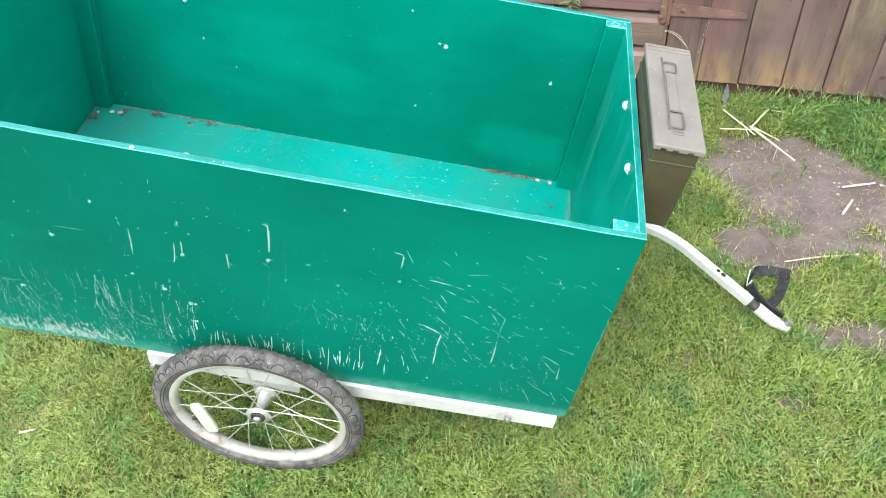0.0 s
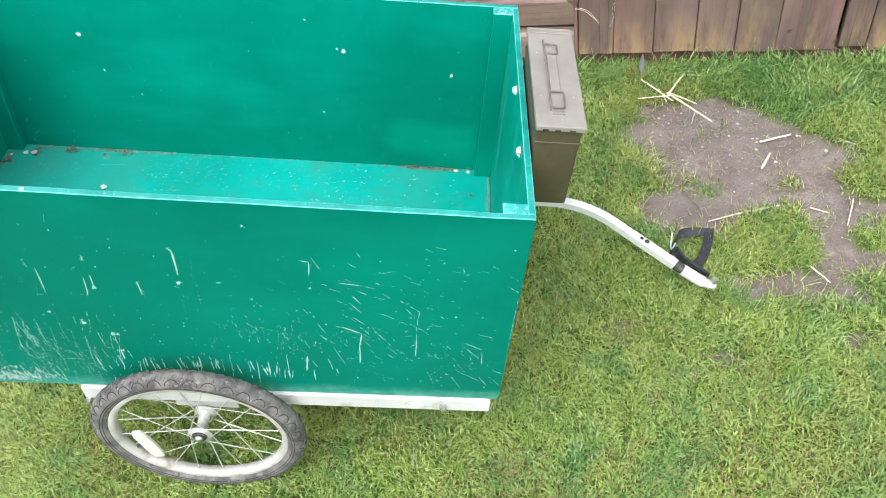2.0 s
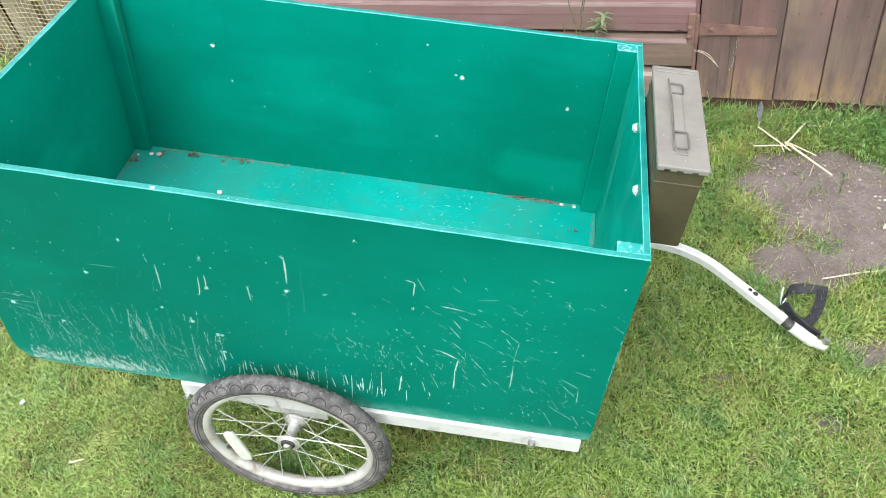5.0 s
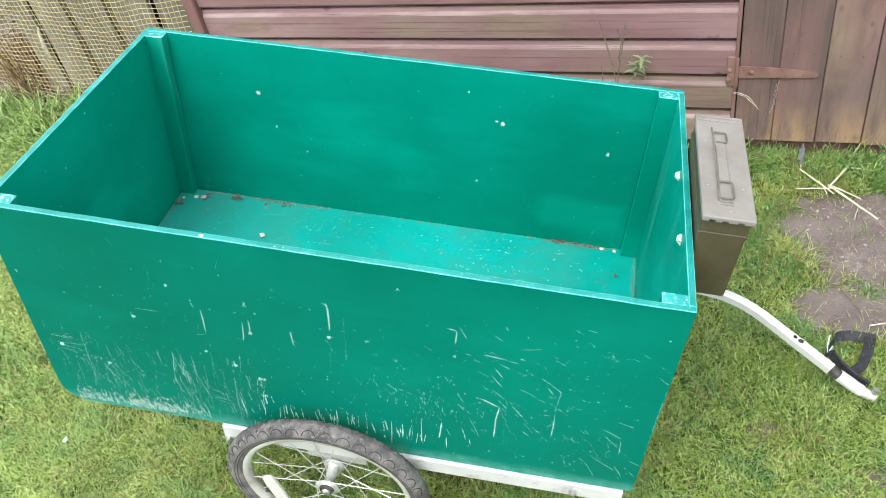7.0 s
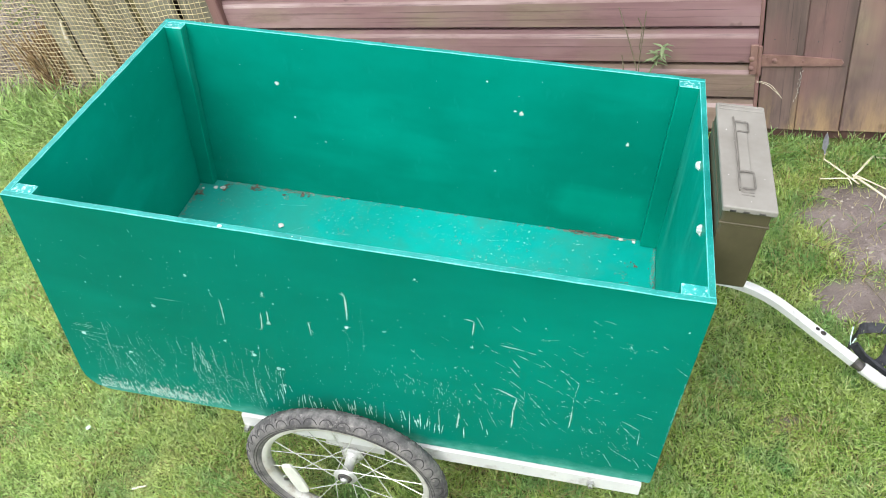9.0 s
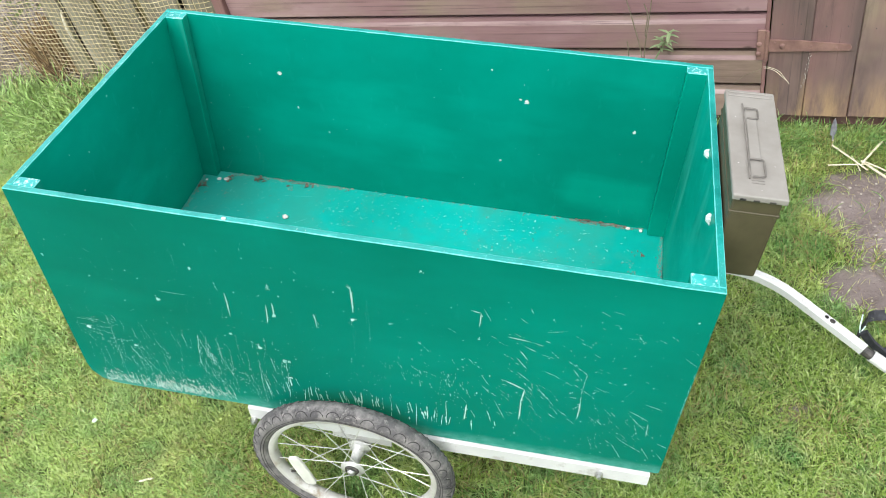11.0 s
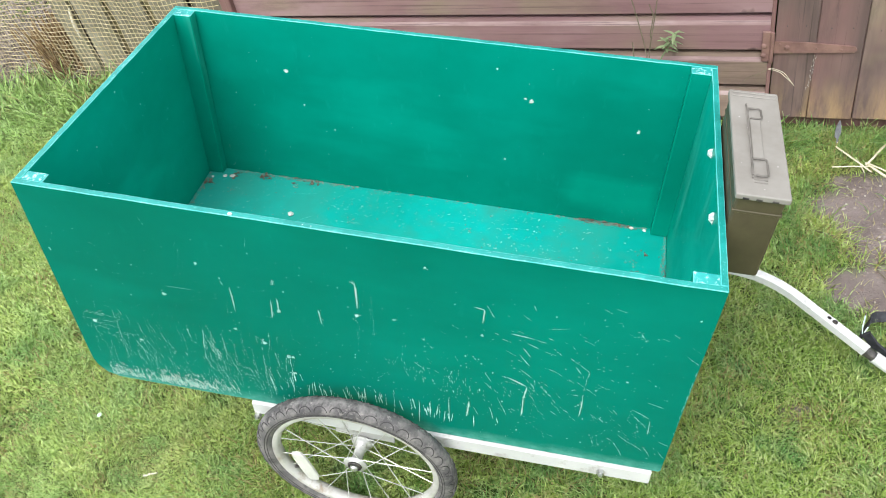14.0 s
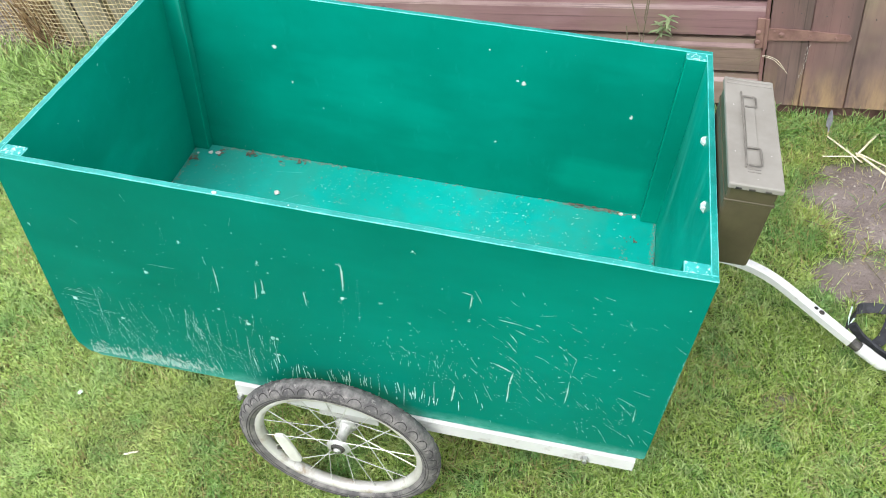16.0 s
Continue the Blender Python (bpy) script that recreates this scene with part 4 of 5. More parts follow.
def floor_marks(parent):
    """Pale scuffs, scratches and a film of dirt on the floor of the box."""
    rng = random.Random(17)
    pale, dirt = bmesh.new(), bmesh.new()
    z = FLOOR_Z + 0.0006

    def spot(bm, x, y, r, stretch=1.0, a=0.0):
        k = rng.randint(5, 8)
        c, s = math.cos(a), math.sin(a)
        ring = [(r * stretch * rng.uniform(0.5, 1.3) * math.cos(6.283 * i / k), r * rng.uniform(0.5, 1.3) * math.sin(6.283 * i / k)) for i in range(k)]
        bm.faces.new([bm.verts.new((x + c * u - s * v, y + s * u + c * v, z)) for u, v in ring])
    for _ in range(360):
        x, y = rng.gauss(-0.30, 0.13), rng.uniform(0.05, 0.61)
        if -1.2 < x < -0.06:
            spot(pale, x, y, 0.0006 + 0.0022 * rng.random() ** 2, rng.uniform(1, 2.5), rng.uniform(0, 3.1))
    for _ in range(110):
        spot(pale, rng.uniform(-1.18, -0.06), rng.uniform(0.05, 0.61), rng.uniform(0.0005, 0.0016), rng.uniform(1, 3), rng.uniform(0, 3.1))
    for x, y, a, n in ((-0.74, 0.46, -0.9, 14), (-0.63, 0.36, -0.8, 9), (-0.98, 0.57, 0.15, 12), (-0.86, 0.545, 0.5, 10), (-0.93, 0.47, 0.7, 8), (-0.42, 0.55, 0.3, 8), (-0.20, 0.45, -0.5, 9)):
        for i in range(n):
            if rng.random() < 0.8:
                spot(pale, x + 0.006 * i * math.cos(a), y + 0.006 * i * math.sin(a) + rng.uniform(-0.0006, 0.0006), 0.0006, 4.5, a)
    # dirt gathers along the far wall and the end
    for _ in range(420):
        spot(dirt, rng.choice((rng.uniform(-1.17, -0.06), rng.gauss(-0.97, 0.08), rng.gauss(-0.17, 0.04))), 0.6325 - abs(rng.gauss(0, 0.005)) - 0.001, rng.uniform(0.0006, 0.0026), rng.uniform(1, 3), rng.uniform(-0.4, 0.4))
    for _ in range(260):
        spot(dirt, -1.2245 + abs(rng.gauss(0, 0.006)), rng.uniform(0.04, 0.605), rng.uniform(0.0006, 0.0022), rng.uniform(1, 3), rng.uniform(1.2, 1.9))
    for _ in range(300):
        spot(dirt, -0.0135 - abs(rng.gauss(0, 0.005)), rng.uniform(0.04, 0.605), rng.uniform(0.0006, 0.0020), rng.uniform(1, 3), rng.uniform(1.2, 1.9))
    for _ in range(150):
        spot(dirt, rng.uniform(-1.18, -0.06), rng.uniform(0.05, 0.62), rng.uniform(0.0006, 0.0018), rng.uniform(1, 2), rng.uniform(0, 3))
    for cx, cy in ((-0.095, 0.50), (-0.085, 0.47), (-0.10, 0.46), (-1.14, 0.55), (-0.98, 0.60), (-0.80, 0.50), (-0.50, 0.53)):
        for _ in range(10):
            spot(dirt, rng.gauss(cx, 0.006), rng.gauss(cy, 0.006), rng.uniform(0.0008, 0.0024))
    tagged(part("scuffs", pale, SCUFF, parent, "pale scuffs and scratches"), kind="stuff")
    tagged(part("dirt", dirt, GRIME, parent, "grey-brown dirt along the edges"), kind="stuff")


def spoke(a0, r0, y0, a1, r1, y1):
    p = WHEEL + Vector((r0 * math.cos(a0), y0, r0 * math.sin(a0)))
    q = WHEEL + Vector((r1 * math.cos(a1), y1, r1 * math.sin(a1)))
    return rod(bmesh.new(), [p, q], 0.0011, 6, up=(0, 1, 0))


def wheel(parent, flip):
    """A spoked wheel; flip puts it on the far side."""
    w = new("wheel")
    w.parent = parent
    tagged(w, "small spoked wheel with a dusty grey tyre")
    R, c = WHEEL_R, WHEEL
    prof = []
    for i in range(22):
        a = 2 * math.pi * i / 22
        lump = 1.0 + (0.05 if abs(math.sin(a)) < 0.45 and math.cos(a) > 0 else 0.0)
        prof.append((R - 0.0215 + 0.0205 * math.cos(a) * lump, 0.0205 * math.sin(a)))
    tyre = part("tyre", lathe(bmesh.new(), prof, c, 120), RUBBER, w, "worn grey rubber tyre with scalloped tread", True)
    # fish-scale grooves round both shoulders, blocks along the crown, ribs on the side walls
    bm = bmesh.new()
    n = 38
    for s in (-1, 1):
        for i in range(n):
            a0 = 2 * math.pi * (i + (0.5 if s > 0 else 0)) / n
            pts = []
            for q in range(9):
                t = math.pi * q / 8
                ang = s * (1.22 - 0.62 * math.sin(t))
                rr, yy = R - 0.0215 + 0.0206 * math.cos(ang), 0.0206 * math.sin(ang)
                a = a0 + 0.066 * math.cos(t)
                pts.append(c + Vector((rr * math.cos(a), yy, rr * math.sin(a))))
            rod(bm, pts, lambda k: 0.0013 - 0.00012 * abs(k - 4), 4, True, (0, 1, 0))
    for k in range(2):
        for s in (-1, 1):
            ang = s * (1.62 + 0.28 * k)
            rr, y = R - 0.0215 + 0.0206 * math.cos(ang), 0.0206 * math.sin(ang)
            rod(bm, [c + Vector((rr * math.cos(6.2832 * i / 90), y, rr * math.sin(6.2832 * i / 90))) for i in range(90)], 0.0008, 4, False, (0, 1, 0), True)
    tagged(part("tread_pattern", bm, GROOVE, tyre, "dark scalloped tread grooves"), kind="stuff")
    bm = bmesh.new()
    for i in range(76):
        a0 = 2 * math.pi * i / 76
        for s in (-1, 1):
            ang = s * (0.26 + 0.16 * (i % 2))
            rr = R - 0.0215 + 0.0212 * math.cos(ang)
            p = c + Vector((rr * math.cos(a0), 0.0212 * math.sin(ang), rr * math.sin(a0)))
            m = Matrix.Translation(p) @ Matrix.Rotation(-a0, 4, "Y") @ Matrix.Rotation(ang, 4, "Z") @ Matrix.Rotation(0.4 * s, 4, "X") @ Matrix.Diagonal((0.0018, 0.0080, 0.0125, 1))
            bmesh.ops.create_cube(bm, size=1.0, matrix=m)
    part("tread", bm, RUBBER, tyre)
    r = R - 0.036
    rim = [(r, -0.0125), (r - 0.004, -0.0135), (r - 0.011, -0.0125), (r - 0.014, -0.009), (r - 0.0165, -0.003), (r - 0.0165, 0.003), (r - 0.014, 0.009), (r - 0.011, 0.0125), (r - 0.004, 0.0135), (r, 0.0125)]
    part("rim", lathe(bmesh.new(), rim, c, 96), ALLOY, w, "dusty silver alloy rim", True)
    # a long narrow barrel between two flanges
    hub = lathe(bmesh.new(), [(0.0005, -0.0140), (0.0100, -0.0140), (0.0105, -0.0115), (0.0165, -0.0110), (0.0175, -0.0090), (0.0265, -0.0085), (0.0270, -0.0055), (0.0180, -0.0040), (0.0125, 0.0010), (0.0115, 0.0180),
                              (0.0125, 0.0400), (0.0170, 0.0440), (0.0250, 0.0465), (0.0255, 0.0495), (0.0160, 0.0500), (0.0005, 0.0510)], c, 28, False)
    h = part("hub", hub, HUB, w, "zinc hub with flanges", True)
    part("hub_seal", lathe(bmesh.new(), [(0.0115, -0.0152), (0.0145, -0.0154), (0.0165, -0.0112), (0.0115, -0.0112)], c, 20), BLACKIRON, h, "dark seal ring", True)
    bm = lathe(bmesh.new(), [(0.0004, -0.0235), (0.0055, -0.0225), (0.0092, -0.0185), (0.0100, -0.0138), (0.0004, -0.0138)], c, 16)
    part("axle_nut", bm, STEEL, h, "", True)
    rr = R - 0.052
    for i in range(20):
        s = -1 if i % 2 == 0 else 1
        y0 = -0.007 if s < 0 else 0.047
        a1 = 2 * math.pi * i / 20 + 0.13
        turn = (1 if (i // 2) % 2 == 0 else -1) * 1.15
        part("spoke", spoke(a1 + turn, 0.0235, y0, a1, rr, 0.002 * s), SPOKE, w)
    if not flip:
        # oblong reflector clipped between two spokes
        m = Matrix.Translation(c + Vector((-0.122, -0.006, -0.056))) @ Matrix.Rotation(radians(-17), 4, "Y")
        bm = bmesh.new()
        ring = []
        for i in range(20):
            a = 2 * math.pi * i / 20
            ring.append((0.0158 * math.copysign(abs(math.cos(a)) ** 0.4, math.cos(a)), 0.0560 * math.copysign(abs(math.sin(a)) ** 0.6, math.sin(a))))
        lo = [bm.verts.new(m @ Vector((x, 0.003, z))) for x, z in ring]
        md = [bm.verts.new(m @ Vector((x, -0.002, z))) for x, z in ring]
        hi = [bm.verts.new(m @ Vector((x * 0.8, -0.0040, z * 0.92))) for x, z in ring]
        bm.faces.new(lo)
        bm.faces.new(hi[::-1])
        for a, b in ((lo, md), (md, hi)):
            for i in range(20):
                j = (i + 1) % 20
                bm.faces.new((a[i], a[j], b[j], b[i]))
        part("reflector", bm, REFLECT, w, "milky white wheel reflector")
        a = radians(208)
        d = Vector((math.cos(a), 0, math.sin(a)))
        part("valve", rod(bmesh.new(), [c + d * (rr + 0.004), c + d * (rr - 0.026)], 0.0028, 8, up=(0, 1, 0)), BLACKIRON, w)
    if flip:
        w.matrix_basis = Matrix.Translation((0, BOX_W, 0)) @ Matrix.Diagonal((1, -1, 1, 1))
    return w


def lean_out(ob):
    for v in ob.data.vertices:
        v.co.x += LEAN * min(0.0, v.co.z) / 0.57


def trailer():
    e = thing("bike_trailer", TRAILER, "green painted plywood bike trailer tilted onto its white tow arm", "trailer")
    rng = random.Random(2)
    L, W, T = BOX_L, BOX_W, PLY
    # the far end leans out a little towards its foot, and the lower corner is worn round
    chip = [(-L - LEAN, foot(-L) + 0.060), (-L - LEAN + 0.004, foot(-L) + 0.034), (-L - LEAN + 0.022, foot(-L) + 0.010), (-L + 0.030, foot(-L))]
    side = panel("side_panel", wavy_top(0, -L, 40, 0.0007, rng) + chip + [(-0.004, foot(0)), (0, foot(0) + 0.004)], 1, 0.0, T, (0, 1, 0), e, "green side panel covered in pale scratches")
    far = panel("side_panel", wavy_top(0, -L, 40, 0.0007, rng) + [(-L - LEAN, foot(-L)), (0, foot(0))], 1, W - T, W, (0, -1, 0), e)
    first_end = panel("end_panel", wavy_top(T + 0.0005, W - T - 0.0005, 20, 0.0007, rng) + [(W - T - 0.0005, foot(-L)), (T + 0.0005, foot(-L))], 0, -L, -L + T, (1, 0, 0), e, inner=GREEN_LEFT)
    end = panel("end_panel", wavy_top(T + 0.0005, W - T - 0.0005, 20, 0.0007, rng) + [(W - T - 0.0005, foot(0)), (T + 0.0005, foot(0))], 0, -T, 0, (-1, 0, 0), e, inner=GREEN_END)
    lean_out(first_end)
    for x0, x1 in ((-L + T - 0.001, -L + 0.053), (-0.053, -T + 0.001)):
        for y0, y1 in ((T - 0.001, 0.037), (W - 0.037, W - T + 0.001)):
            bm = boxed((x0, y0, FLOOR_Z + 0.001), (x1, y1, -0.0014), 0.0015)
            colour_faces(bm, Vector((0, 0, -1)))
            for f in bm.faces:
                f.material_index = 2 if f.material_index not in (1, 3) else f.material_index
                # the upright arrises take a paler green
                if abs(f.normal.x) > 0.3 and abs(f.normal.y) > 0.3:
                    f.material_index = 4
            post = part("corner_post", bm, (GREEN, BLOCK_TOP, GREEN_POST if x0 < -0.5 else GREEN_IN, WORN, POST_ARRIS), e)
            if x0 < -1:
                lean_out(post)
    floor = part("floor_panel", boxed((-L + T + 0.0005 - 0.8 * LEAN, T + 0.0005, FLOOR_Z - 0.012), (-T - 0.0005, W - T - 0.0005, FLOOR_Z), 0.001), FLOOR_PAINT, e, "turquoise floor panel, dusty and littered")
    floor_marks(floor)
    marks(side)
    for owner, x in ((first_end, -L + T + 0.0007), (end, -T - 0.0007)):
        bm = bmesh.new()
        for _ in range(46):
            y, z, q = rng.uniform(0.06, W - 0.06), rng.uniform(-0.44, -0.02), rng.uniform(0.0005, 0.0006 + 0.0022 * rng.random() ** 3)
            bm.faces.new([bm.verts.new((x, y + q * rng.uniform(0.5, 1.2) * math.cos(6.283 * i / 6), z + q * rng.uniform(0.6, 1.9) * math.sin(6.283 * i / 6))) for i in range(6)])
        tagged(part("paint_chips", bm, SCRATCH, owner), kind="stuff")
    inside_marks(far)
    bm = bmesh.new()
    for k in range(60):
        y = min(0.60, max(0.03, rng.gauss(0.405, 0.030) if k < 22 else rng.uniform(0.03, 0.60)))
        q, x = rng.uniform(0.0003, 0.0013), -L + (T - 0.002 if rng.random() < 0.7 else 0.002) + rng.gauss(0, 0.0008)
        bm.faces.new([bm.verts.new((x + q * rng.uniform(0.4, 1.2) * math.cos(6.283 * i / 7), y + 3.5 * q * rng.uniform(0.4, 1.2) * math.sin(6.283 * i / 7), 0.0012)) for i in range(7)])
    tagged(part("edge_wear", bm, WORN, first_end, "pale chipped paint on the top edge"), kind="stuff")
    # frame of white square tube
    h = 0.022
    near = [(-0.874, 0.014, foot(-0.882) - h - 0.001), (-0.016, 0.014, foot(0) - h - 0.001)]
    rail = part("frame_rail", sweep(bmesh.new(), near, square(0.040, 0.044, 0.004)), WHITE, e, "white square-tube frame rail")
    for x in (-0.78, -0.40, -0.10):
        part("cross_tube", sweep(bmesh.new(), [(x, 0.036, foot(x) - h - 0.003), (x, W - 0.036, foot(x) - h - 0.003)], square(0.034, 0.034, 0.003)), WHITE, e)
    for x, dz in ((-0.114, -0.003), (-0.866, -0.024)):
        bm = rod(bmesh.new(), [(x, -0.006, foot(x) - h + dz), (x, -0.0135, foot(x) - h + dz)], 0.0085, 6)
        rod(bm, [(x, -0.012, foot(x) - h + dz), (x, -0.019, foot(x) - h + dz)], 0.0045, 8)
        part("bolt", bm, STEEL, rail)
    # tow arm: the far rail runs on, bends in and down to the hitch
    zc = -0.5630
    arm_pts = bend([(-0.882, W - 0.014, foot(-0.882) - 0.018), (-0.05, W - 0.014, -0.5575), (0.255, W - 0.0155, zc), (0.478, 0.4565, -0.5965)], 0.095, 10)
    arm = part("tow_arm", sweep(bmesh.new(), arm_pts, square(0.0240, 0.0260, 0.004)), WHITE, e, "bent white square-tube tow arm")
    tip0, tip1 = Vector((0.478, 0.4555, -0.597)), Vector((0.572, 0.419, -0.632))
    d = (tip1 - tip0).normalized()
    part("tow_spring", rod(bmesh.new(), [tip0 - d * 0.004, tip0 + d * 0.022], 0.0125, 12), BLACKIRON, arm, "dark metal swivel collar")
    part("hitch", rod(bmesh.new(), bend([tip0 + d * 0.020, tip0 + d * 0.055, tip0 + d * 0.075 + Vector((0.004, 0, -0.003)), tip1 + Vector((0.012, 0.004, -0.002))], 0.015, 3),
                      lambda i: 0.0150 if i < 8 else 0.012, 14), WHITE, arm, "white hitch coupling")
    bm = rod(bmesh.new(), [tip1 + Vector((0.006, 0.006, 0.010)), tip1 + Vector((0.008, 0.008, 0.024))], 0.008, 10)
    part("hitch_pin", bm, STEEL, arm)
    a0, a1 = Vector((0.30, 0.592, -0.5694)), Vector((0.478, 0.4565, -0.5965))
    for t, r in ((0.53, 0.0050), (0.60, 0.0068)):
        q = a0.lerp(a1, t) + Vector((0, 0, 0.0132))
        part("pin_hole", lathe_z(q, r), BLACKIRON, arm)
    # wheel carriers and wheels
    for y0, y1, s in ((0.0050, 0.0090, 1), (BOX_W - 0.0090, BOX_W - 0.0050, -1)):
        bm = boxed((-0.692, y0, -0.640), (-0.556, y1, foot(-0.62) - 0.030), 0.002)
        part("axle_plate", bm, AXLE_GREY, e, "white axle plate greyed for the shade")
        yy = y0 if s > 0 else y1
        bm = rod(bmesh.new(), [(WHEEL.x, yy + 0.012 * s, WHEEL.z), (WHEEL.x, yy + 0.004 * s, WHEEL.z)], 0.026, 20)
        part("axle_boss", bm, AXLE_GREY, e)
    wheel(e, False)
    wheel(e, True)
    # nuts of the can's bolts on the end panel
    for y, z in ((0.374, -0.024), (0.200, -0.030)):
        bm = lathe(bmesh.new(), [(0.0003, -0.008), (0.004, -0.0075), (0.006, -0.004), (0.0085, 0.0), (0.0003, 0.0)], (0, 0, 0), 21)
        for v in bm.verts:
            k = 1 + 0.42 * math.sin(5 * math.atan2(v.co.z, v.co.x)) + rng.uniform(-0.22, 0.22)
            v.co = Vector((-T - 0.0005 + v.co.y, y + v.co.x * k, z + v.co.z * k * 0.9))
        part("nut", bm, DAUB, end, "white-daubed nut and washer")
    # black webbing strap at the hitch
    ribbon = [(-0.0012, -0.013), (0.0012, -0.013), (0.0012, 0.013), (-0.0012, 0.013)]
    pts = bend([BACK @ Vector(p) for p in ((0.500, 0.505, 0.062), (0.515, 0.545, 0.040), (0.538, 0.598, 0.036), (0.580, 0.606, 0.034), (0.632, 0.594, 0.033))], 0.02, 3)
    part("strap", sweep(bmesh.new(), pts, ribbon, Vector((0.55, 0.75, 0.55))), BLACK, arm, "black webbing safety strap")
    pts = bend([BACK @ Vector(p) for p in ((0.624, 0.608, 0.034), (0.607, 0.550, 0.036), (0.582, 0.498, 0.040), (0.556, 0.470, 0.048))], 0.02, 3)
    wide = [(-0.0012, -0.0125), (0.0012, -0.0125), (0.0012, 0.0125), (-0.0012, 0.0125)]
    part("strap", sweep(bmesh.new(), pts, wide, Vector((0.86, -0.45, 0.15))), BLACK, arm)
    pts = [BACK @ Vector(p) for p in ((0.506, 0.500, 0.088), (0.53, 0.494, 0.052), (0.56, 0.468, 0.040), (0.588, 0.444, 0.034))]
    part("strap", sweep(bmesh.new(), pts, [(-0.004, -0.010), (0.004, -0.010), (0.004, 0.010), (-0.004, 0.010)]), BLACK, arm)
    pts = [BACK @ Vector(p) for p in ((0.512, 0.512, 0.096), (0.500, 0.500, 0.080), (0.498, 0.505, 0.105), (0.503, 0.520, 0.128))]
    part("cable_tie", rod(bmesh.new(), pts, 0.0018, 5), DROP, arm, "white plastic cable tie")
    return e


def lathe_z(p, r):
    bm = bmesh.new()
    a = [bm.verts.new(Vector(p) + Vector((r * math.cos(t), r * math.sin(t), 0.0006))) for t in [6.2832 * i / 12 for i in range(12)]]
    b = [bm.verts.new(v.co - Vector((0, 0, 0.003))) for v in a]
    bm.faces.new(a)
    for i in range(12):
        bm.faces.new((a[i], a[(i + 1) % 12], b[(i + 1) % 12], b[i]))
    return bm


trailer()


# ---- the metal ammunition can bolted on the trailer's end ----
def can():
    e = thing("ammunition_can", TRAILER, "olive drab steel ammunition can bolted outside the trailer", "metal box")
    x0, x1, y0, y1 = 0.0035, 0.0815, 0.164, 0.452
    body = part("body", boxed((x0, y0, -0.121), (x1, y1, 0.0545), 0.005, 2), OLIVE, e)
    bm = bmesh.new()
    box(bm, (x0 - 0.001, y0 - 0.0012, 0.020), (x1 + 0.0012, y1 + 0.0012, 0.026), 0.001)
    part("body_rib", bm, OLIVE, body)
    lid = part("lid", boxed((0.000, 0.157, 0.0530), (0.0865, 0.459, 0.0650), 0.0032, 3), LID, e, "faded khaki lid")
    for y in (0.437, 0.448):
        part("lid_rib", boxed((0.004, y, 0.0645), (0.0825, y + 0.004, 0.0668), 0.0009), LID, lid)
    for x in (0.012, 0.033, 0.058):
        part("slot", boxed((x, 0.1560, 0.0545), (x + 0.010, 0.1585, 0.0590), 0.0006), BLACKIRON, lid)

    rng = random.Random(6)
    # a few tiny white flecks on the lid
    for x, y in ((0.014, 0.372), (0.064, 0.366), (0.026, 0.340), (0.045, 0.176), (0.070, 0.24), (0.012, 0.24)):
        part("pale_fleck", blob(bmesh.new(), (x, y, 0.0650), rng.uniform(0.0006, 0.0012), rng, 0.3), FLAKE, lid)

    def loop(ya, yb, xa, xb):
        pts = bend([(xa, ya, 0.0685), (xa, yb, 0.0690), (xb, yb, 0.0690), (xb, ya, 0.0685), (xa + 0.004, ya, 0.0685)], 0.006, 3)
        part("handle_clip", rod(bmesh.new(), pts, 0.0017, 6), WIRE, lid)
    loop(0.205, 0.250, 0.028, 0.0525)
    loop(0.366, 0.396, 0.028, 0.0515)
    for x in (0.0275,):
        part("handle_bar", rod(bmesh.new(), bend([(x, 0.200, 0.0668), (x, 0.235, 0.0700), (x, 0.385, 0.0700), (x, 0.412, 0.0668)], 0.01, 3), 0.0015, 6), WIRE, lid)
    part("handle", boxed((0.0305, 0.252, 0.0655), (0.0485, 0.364, 0.0683), 0.001), LID, lid)
    for y in (0.190, 0.197):
        part("lid_mark", boxed((0.030, y, 0.0645), (0.051, y + 0.002, 0.0660), 0.0004), WIRE, lid)


can()


